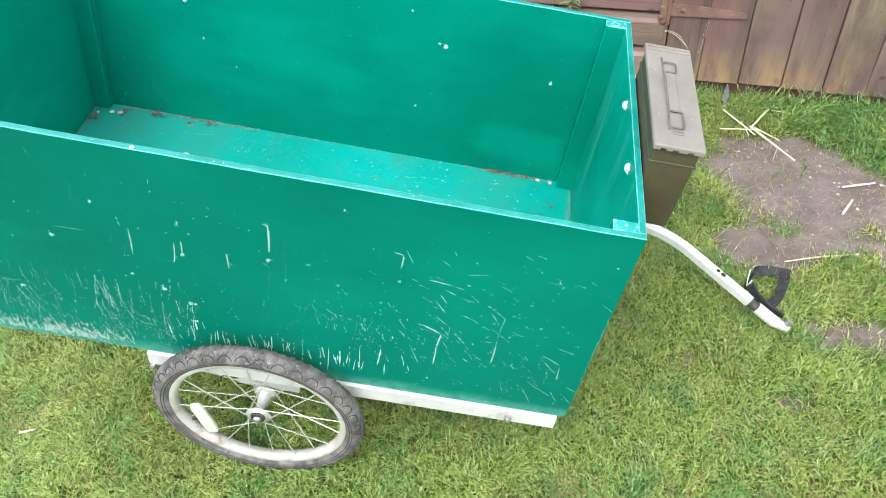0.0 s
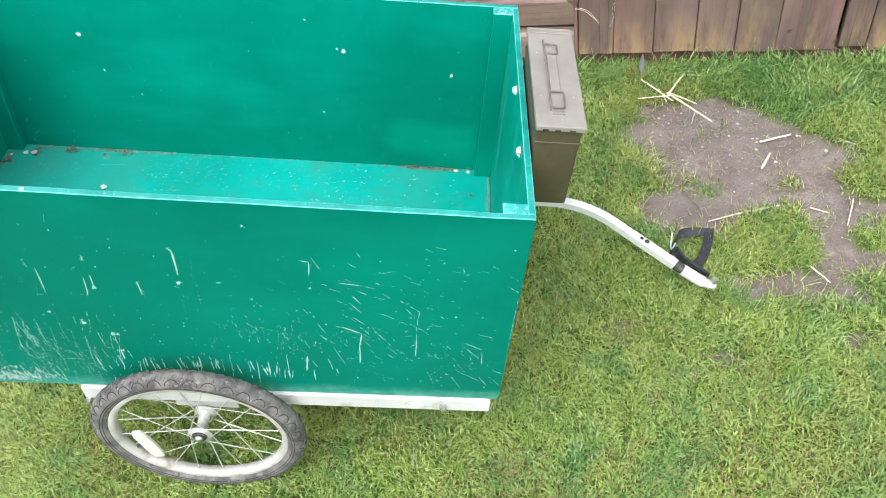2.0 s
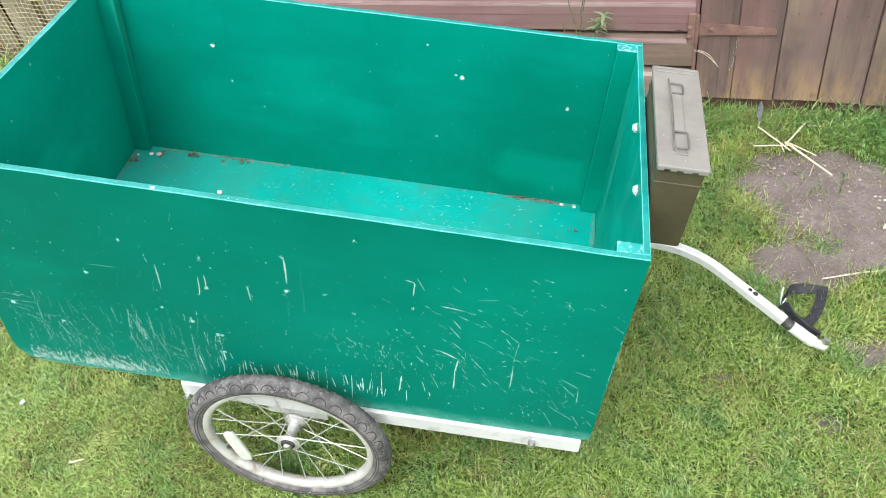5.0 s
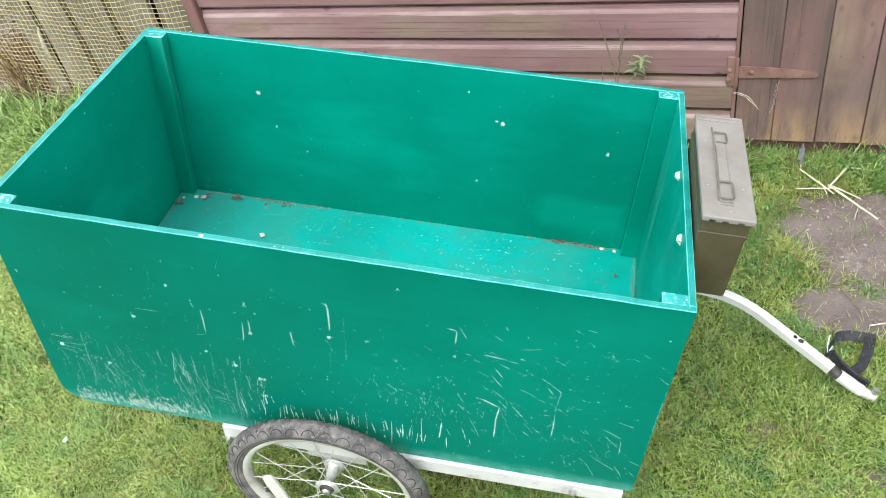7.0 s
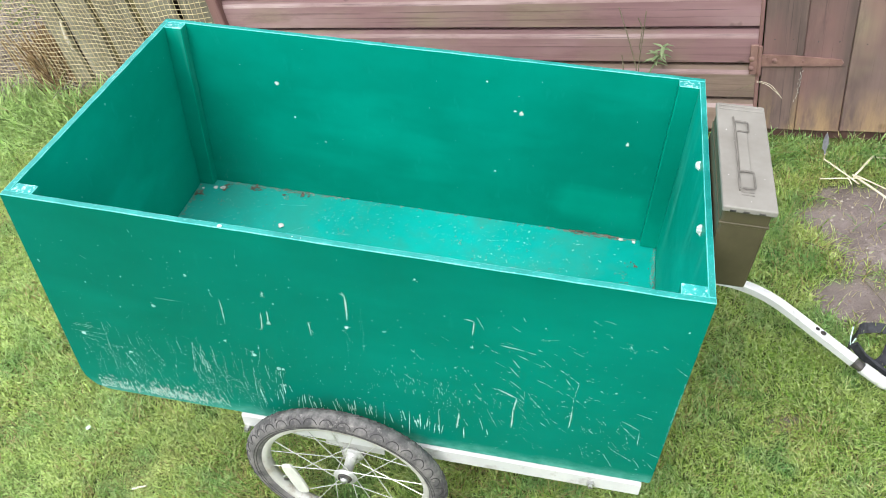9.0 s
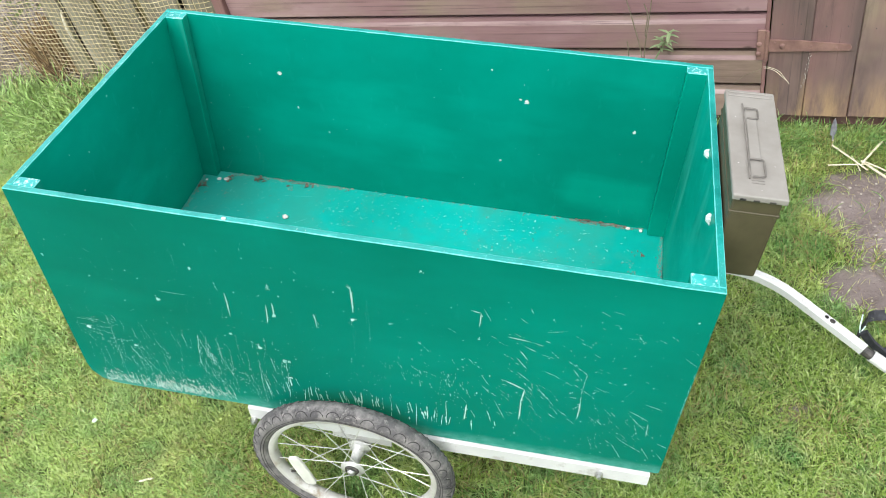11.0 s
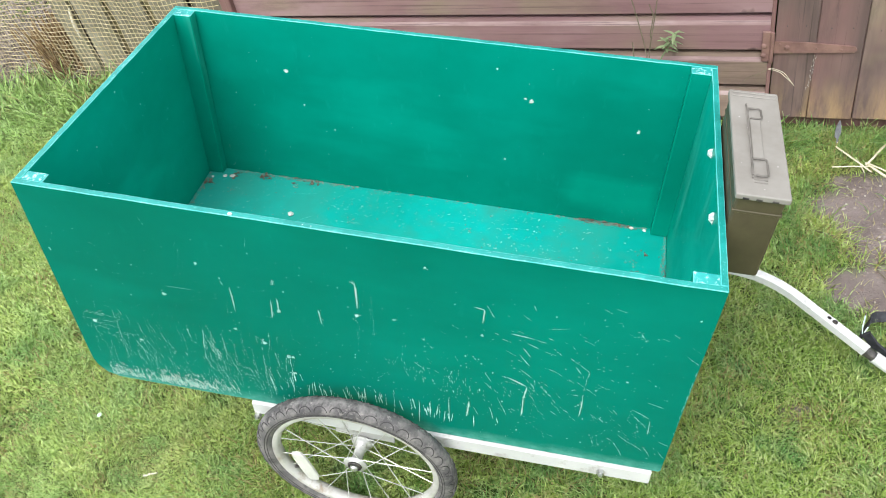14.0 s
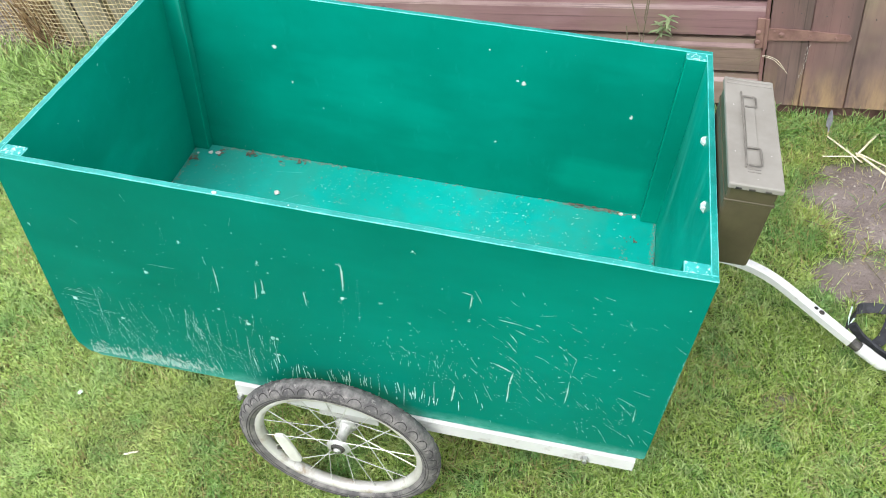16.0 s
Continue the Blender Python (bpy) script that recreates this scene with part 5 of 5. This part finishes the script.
# ---- litter in the trailer ----
def litter():
    rng = random.Random(21)
    e = bmesh.new()
    top = FLOOR_Z + 0.0012
    for x, y, n, s in ((-1.212, 0.566, 30, 0.007), (-1.150, 0.607, 22, 0.008), (-1.069, 0.618, 44, 0.012), (-0.975, 0.617, 12, 0.012), (-0.935, 0.621, 40, 0.018), (-0.85, 0.628, 12, 0.03), (-0.60, 0.629, 8, 0.05),
                       (-0.22, 0.629, 14, 0.010), (-0.175, 0.628, 36, 0.016), (-0.13, 0.627, 24, 0.015), (-0.07, 0.535, 10, 0.008)):
        for _ in range(int((0.9 if s < 0.015 else 0.35) * n)):
            px, py = rng.gauss(x, s), min(0.630, rng.gauss(y, 0.007))
            if -1.222 < px < -0.02 and not (py > 0.60 and (px < -1.165 or px > -0.055)):
                k, r, h = rng.randint(4, 6), 0.0010 + 0.0038 * rng.random() ** 2, top + rng.uniform(0.0006, 0.003)
                tilt = (rng.uniform(-0.3, 0.3), rng.uniform(-0.3, 0.3))
                ring = [(r * rng.uniform(0.4, 1.3) * math.cos(6.283 * i / k), r * rng.uniform(0.4, 1.3) * math.sin(6.283 * i / k)) for i in range(k)]
                lo = [e.verts.new((px + u, py + v, h - 0.0006 + tilt[0] * u + tilt[1] * v)) for u, v in ring]
                hi = [e.verts.new((px + u, py + v, h + 0.0006 + tilt[0] * u + tilt[1] * v)) for u, v in ring]
                e.faces.new(lo[::-1])
                e.faces.new(hi)
                for i in range(k):
                    e.faces.new((lo[i], lo[(i + 1) % k], hi[(i + 1) % k], hi[i]))
    me = part("leaf_litter", e, LEAFBROWN, None)
    me.matrix_basis = TRAILER
    tagged(me, "crumbled brown dead leaves on the trailer floor", "leaf litter", kind="stuff")
    for x, y, r in ((-1.177, 0.598, 0.009), (-1.158, 0.600, 0.010), (-1.208, 0.588, 0.006), (-0.952, 0.491, 0.0125), (-0.100, 0.620, 0.008), (-0.068, 0.618, 0.008)):
        ob = part("bark_flake", blob(bmesh.new(), (x, y, top + 0.002), r * 0.9, rng, 0.35, 1), FLAKE, None)
        ob.matrix_basis = TRAILER
        tagged(ob, "white flake lying on the trailer floor", "flake", "flakes in the trailer")
    # bird-lime flecks that stick on the top edge of the side panel
    for x, r in ((-0.811, 0.0046), (-0.683, 0.0015), (-0.668, 0.0011)):
        ob = part("white_fleck", blob(bmesh.new(), (x, 0.004, 0.001), r, rng, 0.5, 2), DROP, None, "", True)
        ob.matrix_basis = TRAILER
        tagged(ob, "white fleck stuck on the trailer's top edge", "flake", "flakes in the trailer")


litter()


# ---- things on the lawn ----
def stalk(name, a, b, r, mat, label, category, group="", lift=-0.006, sag=0.0, k=6):
    rng = random.Random(int(1000 * (a[0] + 3 * b[1])))
    a, b = Vector((*a, lift)), Vector((*b, lift + 0.004))
    pts = [a.lerp(b, i / 6) + Vector((rng.uniform(-1, 1), rng.uniform(-1, 1), 0)) * 0.0009 + Vector((0, 0, sag * math.sin(math.pi * i / 6))) for i in range(7)]
    ob = part(name, rod(bmesh.new(), pts, lambda i: r * (1.0 - 0.06 * abs(i - 2)), k), mat, None)
    return tagged(ob, label, category, group)


for a, b, r in (((0.552, 1.325), (0.630, 1.190), 0.0042), ((0.694, 1.334), (0.620, 1.222), 0.0055), ((0.622, 1.240), (0.727, 1.066), 0.0050), ((0.526, 1.226), (0.643, 1.219), 0.0030),
                ((0.694, 1.331), (0.742, 1.313), 0.0028), ((0.630, 1.240), (0.700, 1.163), 0.0032), ((0.612, 1.195), (0.600, 1.260), 0.0025), ((0.698, 1.16), (0.672, 1.09), 0.0016)):
    stalk("straw", a, b, 0.72 * r, STRAW, "pale yellow straw stalk lying on bare soil", "straw", "straw by the shed", 0.002 + r + (0.024 if max(a[1], b[1]) > 1.20 else 0.006))
stalk("stick", (0.860, 0.995), (0.955, 1.013), 0.0036, STICK, "short pale peeled stick on bare soil", "stick", "peeled sticks")
stalk("stick", (0.835, 0.875), (0.875, 0.936), 0.0042, STICK, "short pale peeled stick on bare soil", "stick", "peeled sticks")
stalk("stick", (0.640, 0.678), (0.843, 0.713), 0.0024, STICK, "long thin pale stick on bare soil", "stick", "peeled sticks", sag=0.004)
for a, b, r in (((0.593, 0.811), (0.624, 0.725), 0.0016), ((1.022, 0.901), (1.090, 0.968), 0.0016), ((1.090, 0.968), (1.124, 0.936), 0.0028), ((1.044, 0.718), (0.995, 0.615), 0.0022), ((0.922, 0.696), (0.962, 0.667), 0.0024),
                ((0.50, 0.93), (0.45, 0.95), 0.002), ((0.80, 0.36), (0.84, 0.30), 0.002), ((-1.28, -0.02), (-1.24, -0.01), 0.003), ((0.98, 0.43), (1.08, 0.46), 0.002), ((0.855, 0.47), (0.885, 0.41), 0.0024), ((0.70, 0.33), (0.655, 0.385), 0.0018)):
    stalk("twig", a, b, r, STICK if r > 0.0021 else TWIG, "thin dry twig lying on the lawn", "twig", "twigs on the lawn", -0.004 if bare(*a) > 0.5 else 0.010)

STONES = ((0.907, 0.597, 0.017), (0.924, 0.818, 0.010), (0.750, 0.631, 0.014), (0.978, 1.021, 0.010), (0.575, 1.078, 0.010), (0.603, 1.171, 0.008), (0.640, 1.085, 0.007), (0.687, 0.864, 0.007), (0.925, 0.60, 0.007),
          (0.610, 1.130, 0.007), (0.660, 1.180, 0.008), (0.690, 1.005, 0.010), (0.620, 0.95, 0.009), (0.735, 1.17, 0.007), (0.835, 1.165, 0.008), (0.655, 0.395, 0.011), (0.67, 0.352, 0.009))
rng = random.Random(31)
for x, y, r in STONES:
    ob = part("stone", blob(bmesh.new(), (x, y, ground_height(x, y) - r * 0.10), r * 0.62, rng, 0.5, 1), STONE, None)
    tagged(ob, "small pale stone lying on bare soil", "stone", "stones on the lawn")
bm = bmesh.new()
for _ in range(480):
    x, y = rng.uniform(0.45, 1.30), rng.uniform(0.15, 1.30)
    if bare(x, y) > 0.6:
        blob(bm, (x, y, ground_height(x, y) - 0.004), 0.0009 + 0.0034 * rng.random() ** 2, rng, 0.6)
for _ in range(34):
    x, y = rng.uniform(0.50, 1.15), rng.uniform(0.35, 1.25)
    if bare(x, y) > 0.7:
        blob(bm, (x, y, ground_height(x, y) - 0.005), rng.uniform(0.004, 0.008), rng, 0.35)
tagged(part("grit", bm, STONE, None), "pale grit and crumbs scattered on bare soil", "grit", kind="stuff")
bm = bmesh.new()
for _ in range(1500):
    x, y = rng.uniform(0.45, 1.30), rng.uniform(0.15, 1.30)
    if bare(x, y) > 0.35:
        blob(bm, (x, y, ground_height(x, y) - 0.006), 0.0018 + 0.0060 * rng.random() ** 3, rng, 0.55)
tagged(part("soil_crumbs", bm, CLOD, None), "dry brown crumbs of soil on the bare patches", "soil", kind="stuff")
for x, y in ((-1.515, 0.146), (0.94, -0.02)):
    ob = part("petal", blob(bmesh.new(), (x, y, 0.022), 0.010, rng, 0.4, 2), DROP, None, "", True)
    tagged(ob, "white petal lying in the grass", "petal", "petals on the lawn")


def feather():
    bm = bmesh.new()
    a, b = Vector((0.570, 1.425, 0.060)), Vector((0.557, 1.350, 0.012))
    side = Vector((0.9, -0.1, 0.35)).normalized()
    prev = None
    for i in range(13):
        t = i / 12
        p = a.lerp(b, t) + Vector((0, 0, 0.012 * math.sin(math.pi * t)))
        w = 0.011 * math.sin(math.pi * min(1, 0.12 + 0.80 * (1 - t) + 0.06)) ** 0.7 * (1.0 if t < 0.75 else 0.35)
        row = [bm.verts.new(p - side * w), bm.verts.new(p + Vector((0, 0, 0.002))), bm.verts.new(p + side * w * 0.7)]
        if prev:
            for j in range(2):
                bm.faces.new((prev[j], prev[j + 1], row[j + 1], row[j]))
        prev = row
    e = thing("feather", Matrix(), "grey bird feather caught in the grass", "feather")
    part("vane", bm, FEATHER, e)
    part("quill", rod(bmesh.new(), [a + (a - b) * 0.02, a.lerp(b, 0.5) + Vector((0, 0, 0.0125)), b + (b - a) * 0.15], 0.0011, 5), STICK, e)


feather()


def leaf(bm, p, d, up, length, width):
    """A pointed, folded leaf."""
    d, p = d.normalized(), Vector(p)
    s = d.cross(up).normalized()
    n = s.cross(d).normalized()
    prev = None
    for i in range(7):
        t = i / 6
        w = width * math.sin(math.pi * (0.08 + 0.92 * t) ** 0.8) * 0.5 + 0.0003
        q = p + d * length * t - n * (0.25 * length * t * t)
        row = [bm.verts.new(q - s * w + n * w * 0.35), bm.verts.new(q), bm.verts.new(q + s * w + n * w * 0.35)]
        if prev:
            for j in range(2):
                bm.faces.new((prev[j], prev[j + 1], row[j + 1], row[j]))
        prev = row


def weeds():
    rng = random.Random(9)
    at = lambda u, v, z: WALL @ Vector((u, v, z))
    e = thing("weed", Matrix.Translation(at(-0.262, -0.05, 0.0)), "green weed with narrow pointed leaves against the shed", "plant")
    back = Matrix.Translation(-at(-0.262, -0.05, 0.0))
    pts = [at(-0.262, -0.05, -0.01), at(-0.250, -0.055, 0.12), at(-0.225, -0.05, 0.25), at(-0.178, -0.045, 0.335), at(-0.162, -0.045, 0.375)]
    part("stem", rod(bmesh.new(), [back @ p for p in bend(pts, 0.05, 3)], 0.0026, 6), WEED, e)
    for k in range(17):
        t = 0.80 + 0.20 * (k / 16)
        base = Vector(pts[2]).lerp(Vector(pts[4]), (t - 0.6) / 0.4)
        a = 2.4 * k
        d = Vector((math.cos(a), 0.7 * math.sin(a) - 0.25, rng.uniform(-0.15, 0.35)))
        bm = bmesh.new()
        leaf(bm, back @ base, d, Vector((0, 0, 1)), rng.uniform(0.035, 0.060), rng.uniform(0.009, 0.013))
        part("leaf", bm, WEED, e)
    for pts in (((-0.245, -0.03, 0.0), (-0.252, -0.035, 0.28), (-0.285, -0.03, 0.42), (-0.305, -0.03, 0.50)), ((-0.245, -0.045, 0.0), (-0.246, -0.05, 0.30), (-0.228, -0.04, 0.41), (-0.218, -0.035, 0.49)),
                ((-0.238, -0.05, 0.36), (-0.240, -0.05, 0.37), (-0.228, -0.05, 0.44), (-0.243, -0.04, 0.47)), ((-0.30, -0.03, 0.0), (-0.298, -0.03, 0.2), (-0.30, -0.03, 0.31), (-0.302, -0.03, 0.33))):
        w = part("dry_stem", rod(bmesh.new(), bend([at(*p) for p in pts], 0.06, 3), 0.0019, 5), TWIG, None)
        tagged(w, "thin dry weed stem standing against the shed", "plant stem", "dry stems by the shed")
    for pts, m in ((((0.124, -0.004, 0.226), (0.140, -0.028, 0.240), (0.171, -0.030, 0.229), (0.204, -0.030, 0.181)), STRAW), (((0.124, -0.004, 0.222), (0.138, -0.028, 0.235), (0.160, -0.030, 0.228), (0.192, -0.030, 0.196)), STRAW),
                   (((0.120, -0.004, 0.222), (0.100, -0.028, 0.222), (0.064, -0.030, 0.208), (0.042, -0.030, 0.176)), TWIG)):
        w = part("grass_stalk", rod(bmesh.new(), bend([at(*p) for p in pts], 0.03, 4), 0.0008, 5), m, None)
        tagged(w, "dry grass stalk growing out of the shed wall", "grass stalk", "grass stalks on the shed")
    # dead plant behind the net
    bm = bmesh.new()
    for _ in range(340):
        u, v = rng.gauss(-3.13, 0.055), rng.uniform(0.03, 0.20)
        a, z = rng.uniform(-0.45, 0.35), rng.uniform(0.08, 0.36)
        p = at(u, v, 0)
        q = at(u + a * z * 0.7, v + rng.uniform(-0.08, 0.08), z)
        rod(bm, [p, p.lerp(q, 0.5) + Vector((rng.uniform(-0.03, 0.03), 0, 0)), q], rng.uniform(0.0016, 0.0050), 4)
    tagged(part("dead_plant", bm, DEADSTEM, None), "clump of dead brown stems behind the netting", "dead plant")
    bm = bmesh.new()
    for _ in range(1500):
        u, v = rng.uniform(-4.6, -2.80), rng.uniform(0.03, 1.2)
        a = rng.uniform(0, 6.283)
        p = at(u, v, rng.uniform(0.0, 0.10))
        q = p + Vector((math.cos(a), math.sin(a), rng.uniform(-0.1, 0.5))) * rng.uniform(0.04, 0.20)
        q.z = max(q.z, 0.005)
        rod(bm, [p, p.lerp(q, 0.5) + Vector((0, 0, 0.02)), q], rng.uniform(0.0015, 0.006), 4)
    tagged(part("brushwood", bm, GREYTWIG, None), "grey dry twigs and stalks behind the netting", "brushwood", kind="stuff")


DEADSTEM = plain("dead_brown_stem", (0.11, 0.065, 0.035), (0.40, 0.27, 0.14), 30, 0.85)
GREYTWIG = plain("grey_twig", (0.15, 0.125, 0.11), (0.38, 0.33, 0.30), 20, 0.9)
weeds()


# ---- grass ----
GRID_X, GRID_Y, STEP = -3.8, -1.1, 0.02
BARE = np.array([[bare(GRID_X + i * STEP, GRID_Y + j * STEP) for i in range(290)] for j in range(195)])
LUMP = np.array([[noise.noise((x * 2.3, y * 2.3, 7.0)) + 0.5 * noise.noise((x * 6, y * 6, 3.0)) for x in [GRID_X + i * STEP for i in range(290)]] for y in [GRID_Y + j * STEP for j in range(195)]])


def sample(grid, x, y):
    i = np.clip(((x - GRID_X) / STEP).astype(int), 0, grid.shape[1] - 1)
    j = np.clip(((y - GRID_Y) / STEP).astype(int), 0, grid.shape[0] - 1)
    return grid[j, i]


def wall_side(x, y):
    """Distance in front of the shed and fence line."""
    return (WALL_Y + WALL_SLOPE * x - y) / math.hypot(1, WALL_SLOPE)


def grass(name, x, y, length, width, lean, mat, label, joints=2, clump=0.028, stray=1.1):
    """Bent, pointed blades, each a strip of its own."""
    n = len(x)
    r = np.random.default_rng(len(name) + n)
    # blades of one clump lean much the same way
    cell = np.floor((x + 9 + 0.3 * y) / clump) * 12.9898 + np.floor((y + 9) / clump) * 78.233
    a = 6.2832 * np.modf(np.abs(np.sin(cell) * 43758.5453))[0] + r.normal(0, stray, n)
    b = r.normal(0, 0.8, n)
    s = np.stack([-np.sin(a), np.cos(a), np.zeros(n)], 1)
    p = np.stack([x, y, np.full(n, -0.014)], 1)
    rows = []
    for i in range(joints):
        t = i / joints
        w = (width * (1.0 - 0.3 * t * t) / 2)[:, None]
        rows += [p - s * w, p + s * w] if i % 2 == 0 else [p + s * w, p - s * w]
        th = lean * (0.6 + 0.75 * (i / max(1, joints - 1)))
        az = a + b * t
        p = p + (length / joints)[:, None] * np.stack([np.sin(th) * np.cos(az), np.sin(th) * np.sin(az), np.cos(th)], 1)
    p[:, 2] = np.maximum(p[:, 2], 0.0)
    rows.append(p)
    k = 2 * joints + 1
    co = np.stack(rows, 1).reshape(-1, 3)
    pattern, starts, at = [], [], 0
    for i in range(joints - 1):
        q = 2 * i
        pattern += [q, q + 1, q + 2, q + 3]
        starts.append(at)
        at += 4
    pattern += [k - 3, k - 2, k - 1]
    starts.append(at)
    at += 3
    idx = np.arange(n, dtype=np.int32)[:, None]
    me = bpy.data.meshes.new(name)
    me.vertices.add(n * k)
    me.vertices.foreach_set("co", co.ravel())
    me.loops.add(n * at)
    me.loops.foreach_set("vertex_index", (idx * k + np.array([pattern], dtype=np.int32)).ravel())
    me.polygons.add(n * joints)
    me.polygons.foreach_set("loop_start", (idx * at + np.array([starts], dtype=np.int32)).ravel())
    me.update(calc_edges=True)
    me.validate()
    me.materials.append(mat)
    tagged(new(name, me), label, "grass", kind="stuff")


def lawn():
    r = np.random.default_rng(4)

    def spread(n, x0, x1, y0, y1, share):
        x, y = r.uniform(x0, x1, n), r.uniform(y0, y1, n)
        # the turf is thin in the shade between the trailer and the shed
        hidden = (x > -1.45) & (x < -0.05) & (y > 0.25) & (y < 1.40)
        keep = (wall_side(x, y) > 0.012) & (r.uniform(0, 1, n) > sample(BARE, x + r.normal(0, 0.012, n), y + r.normal(0, 0.012, n)) * 0.9965) & ~(hidden & (r.uniform(0, 1, n) < 0.75))
        keep &= (x > -2.25 - 0.72 * (y + 0.1)) | (r.uniform(0, 1, n) < 0.5)
        return x[keep], y[keep]
    near = spread(350000, -1.75, 1.50, -0.45, 1.75, 1)
    far = spread(90000, -3.4, -1.75, 0.0, 2.15, 1)
    rim = spread(30000, -2.3, 1.9, -1.0, -0.45, 1)
    # thinning out over the rest of the garden
    x, y = spread(170000, -4.5, 4.2, -3.6, 1.9, 1)
    out = np.maximum(np.maximum(-1.75 - x, x - 1.5), -0.45 - y)
    keep = (out > 0) & (r.uniform(0, 1, len(x)) < 1.0 - out / 3.2)
    outer = (x[keep], y[keep])
    x, y = (np.concatenate([p[i] for p in (near, far, rim, outer)]) for i in (0, 1))
    m = len(x)
    lump = sample(LUMP, x, y)
    length = r.uniform(0.022, 0.072, m) * (1.0 + 0.45 * np.clip(lump, -0.6, 0.9))
    width = r.uniform(0.0016, 0.0038, m) * np.where((x < -1.75) | (x > 1.5) | (y < -0.45), 1.5, 1.0)
    lean = np.abs(r.normal(0.92, 0.36, m))
    straw = np.zeros(m)
    for cx, cy, q in ((-1.31, 0.02, 0.09), (-1.80, 0.13, 0.12), (-1.62, -0.08, 0.10), (0.365, 0.32, 0.05), (0.06, -0.035, 0.055), (0.40, 0.105, 0.05), (0.66, 0.16, 0.05), (0.48, -0.04, 0.05), (-0.20, 0.04, 0.035), (0.92, 0.22, 0.06)):
        straw = np.maximum(straw, np.clip(1.3 - np.hypot(x - cx, y - cy) / q, 0, 1))
    length *= 1.0 - 0.45 * straw
    grass("lawn", x, y, length, width, np.clip(lean, 0.05, 1.45), LAWN, "short yellow-green lawn grass with straw-coloured blades", 3)
    pick = r.uniform(0, 1, m) < 0.03 + 0.75 * straw
    x, y = x[pick] + r.normal(0, 0.004, pick.sum()), y[pick] + r.normal(0, 0.004, pick.sum())
    m = len(x)
    grass("thatch", x, y, r.uniform(0.015, 0.045, m), r.uniform(0.0010, 0.0022, m), np.clip(r.normal(1.15, 0.15, m), 0.7, 1.4), THATCH, "dry straw-coloured thatch between the lawn blades")
    n = 5500
    x, y = r.uniform(0.40, 1.35, n), r.uniform(0.12, 1.32, n)
    keep = (sample(BARE, x, y) > 0.2) & (r.uniform(0, 1, n) > 0.65 * sample(BARE, x, y))
    x, y = x[keep], y[keep]
    m = len(x)
    grass("dead_blades", x, y, r.uniform(0.010, 0.045, m), r.uniform(0.0008, 0.0020, m), np.clip(r.normal(1.35, 0.12, m), 0.9, 1.52), THATCH, "dead grass blades lying on the bare soil")
    # longer grass along the shed, the fence and in tufts
    n = 210000
    x, y = r.uniform(-3.6, 1.75, n), r.uniform(-0.6, 2.5, n)
    v = wall_side(x, y)
    lump = sample(LUMP, x, y)
    edge = np.clip(1.0 - v / np.where(x > 0.70, 0.42, np.where(x < -1.5, 0.55, 0.20)), 0, 1)
    tuft = np.clip((lump - 0.60) * 2.2, 0, 0.45)
    isle = np.clip(1.3 - np.hypot((x - 0.81) / 0.09, (y - 0.595) / 0.09), 0, 1) * 0.6
    isle = np.maximum(isle, np.clip(1.2 - np.hypot((x - 0.64) / 0.07, (y - 0.865) / 0.02), 0, 1) * 0.05)
    edge *= 1 - 0.75 * np.clip(1.4 - np.hypot((x - 0.66) / 0.14, (y - 1.20) / 0.10), 0, 1)
    for cx, cy, qx, qy, d in ((-1.44, 0.16, 0.12, 0.08, 0.8), (-1.12, -0.02, 0.13, 0.08, 0.9), (0.62, 0.07, 0.11, 0.06, 1.0), (-1.65, 0.35, 0.10, 0.08, 0.5), (1.0, 0.10, 0.12, 0.10, 0.6)):
        isle = np.maximum(isle, np.clip(1.3 - np.hypot((x - cx) / qx, (y - cy) / qy) + r.normal(0, 0.15, n), 0, 1) * d)
    dens = np.maximum(np.maximum(np.where(edge > 0, 0.25 + 0.75 * edge, 0), tuft), isle)
    keep = (v > 0.010) & (r.uniform(0, 1, n) < dens) & (x > -1.75 - 0.72 * (y + 0.1) - 0.45) & (r.uniform(0, 1, n) > sample(BARE, x + r.normal(0, 0.010, n), y + r.normal(0, 0.010, n)) * 0.985)
    x, y, edge = x[keep], y[keep], edge[keep]
    m = len(x)
    length = r.uniform(0.045, 0.090, m) + np.clip(edge * 1.4, 0, 1) * r.uniform(0.02, 0.14, m) * np.where(x < -1.6, 1.35, 0.72)
    length *= np.where(x > -1.6, np.clip(0.25 + v[keep] / 0.14, 0.25, 1.0), 1.0)
    grass("long_grass", x, y, length, r.uniform(0.0018, 0.0040, m) * (1 + 0.2 * (edge > 0.1)) * np.where(x < -1.6, 1.6, 1.0), np.clip(np.abs(r.normal(0.98, 0.28, m)), 0.05, 1.3), ROUGH_GRASS, "longer green grass along the shed and fence", 4, 0.07, 0.7)


lawn()
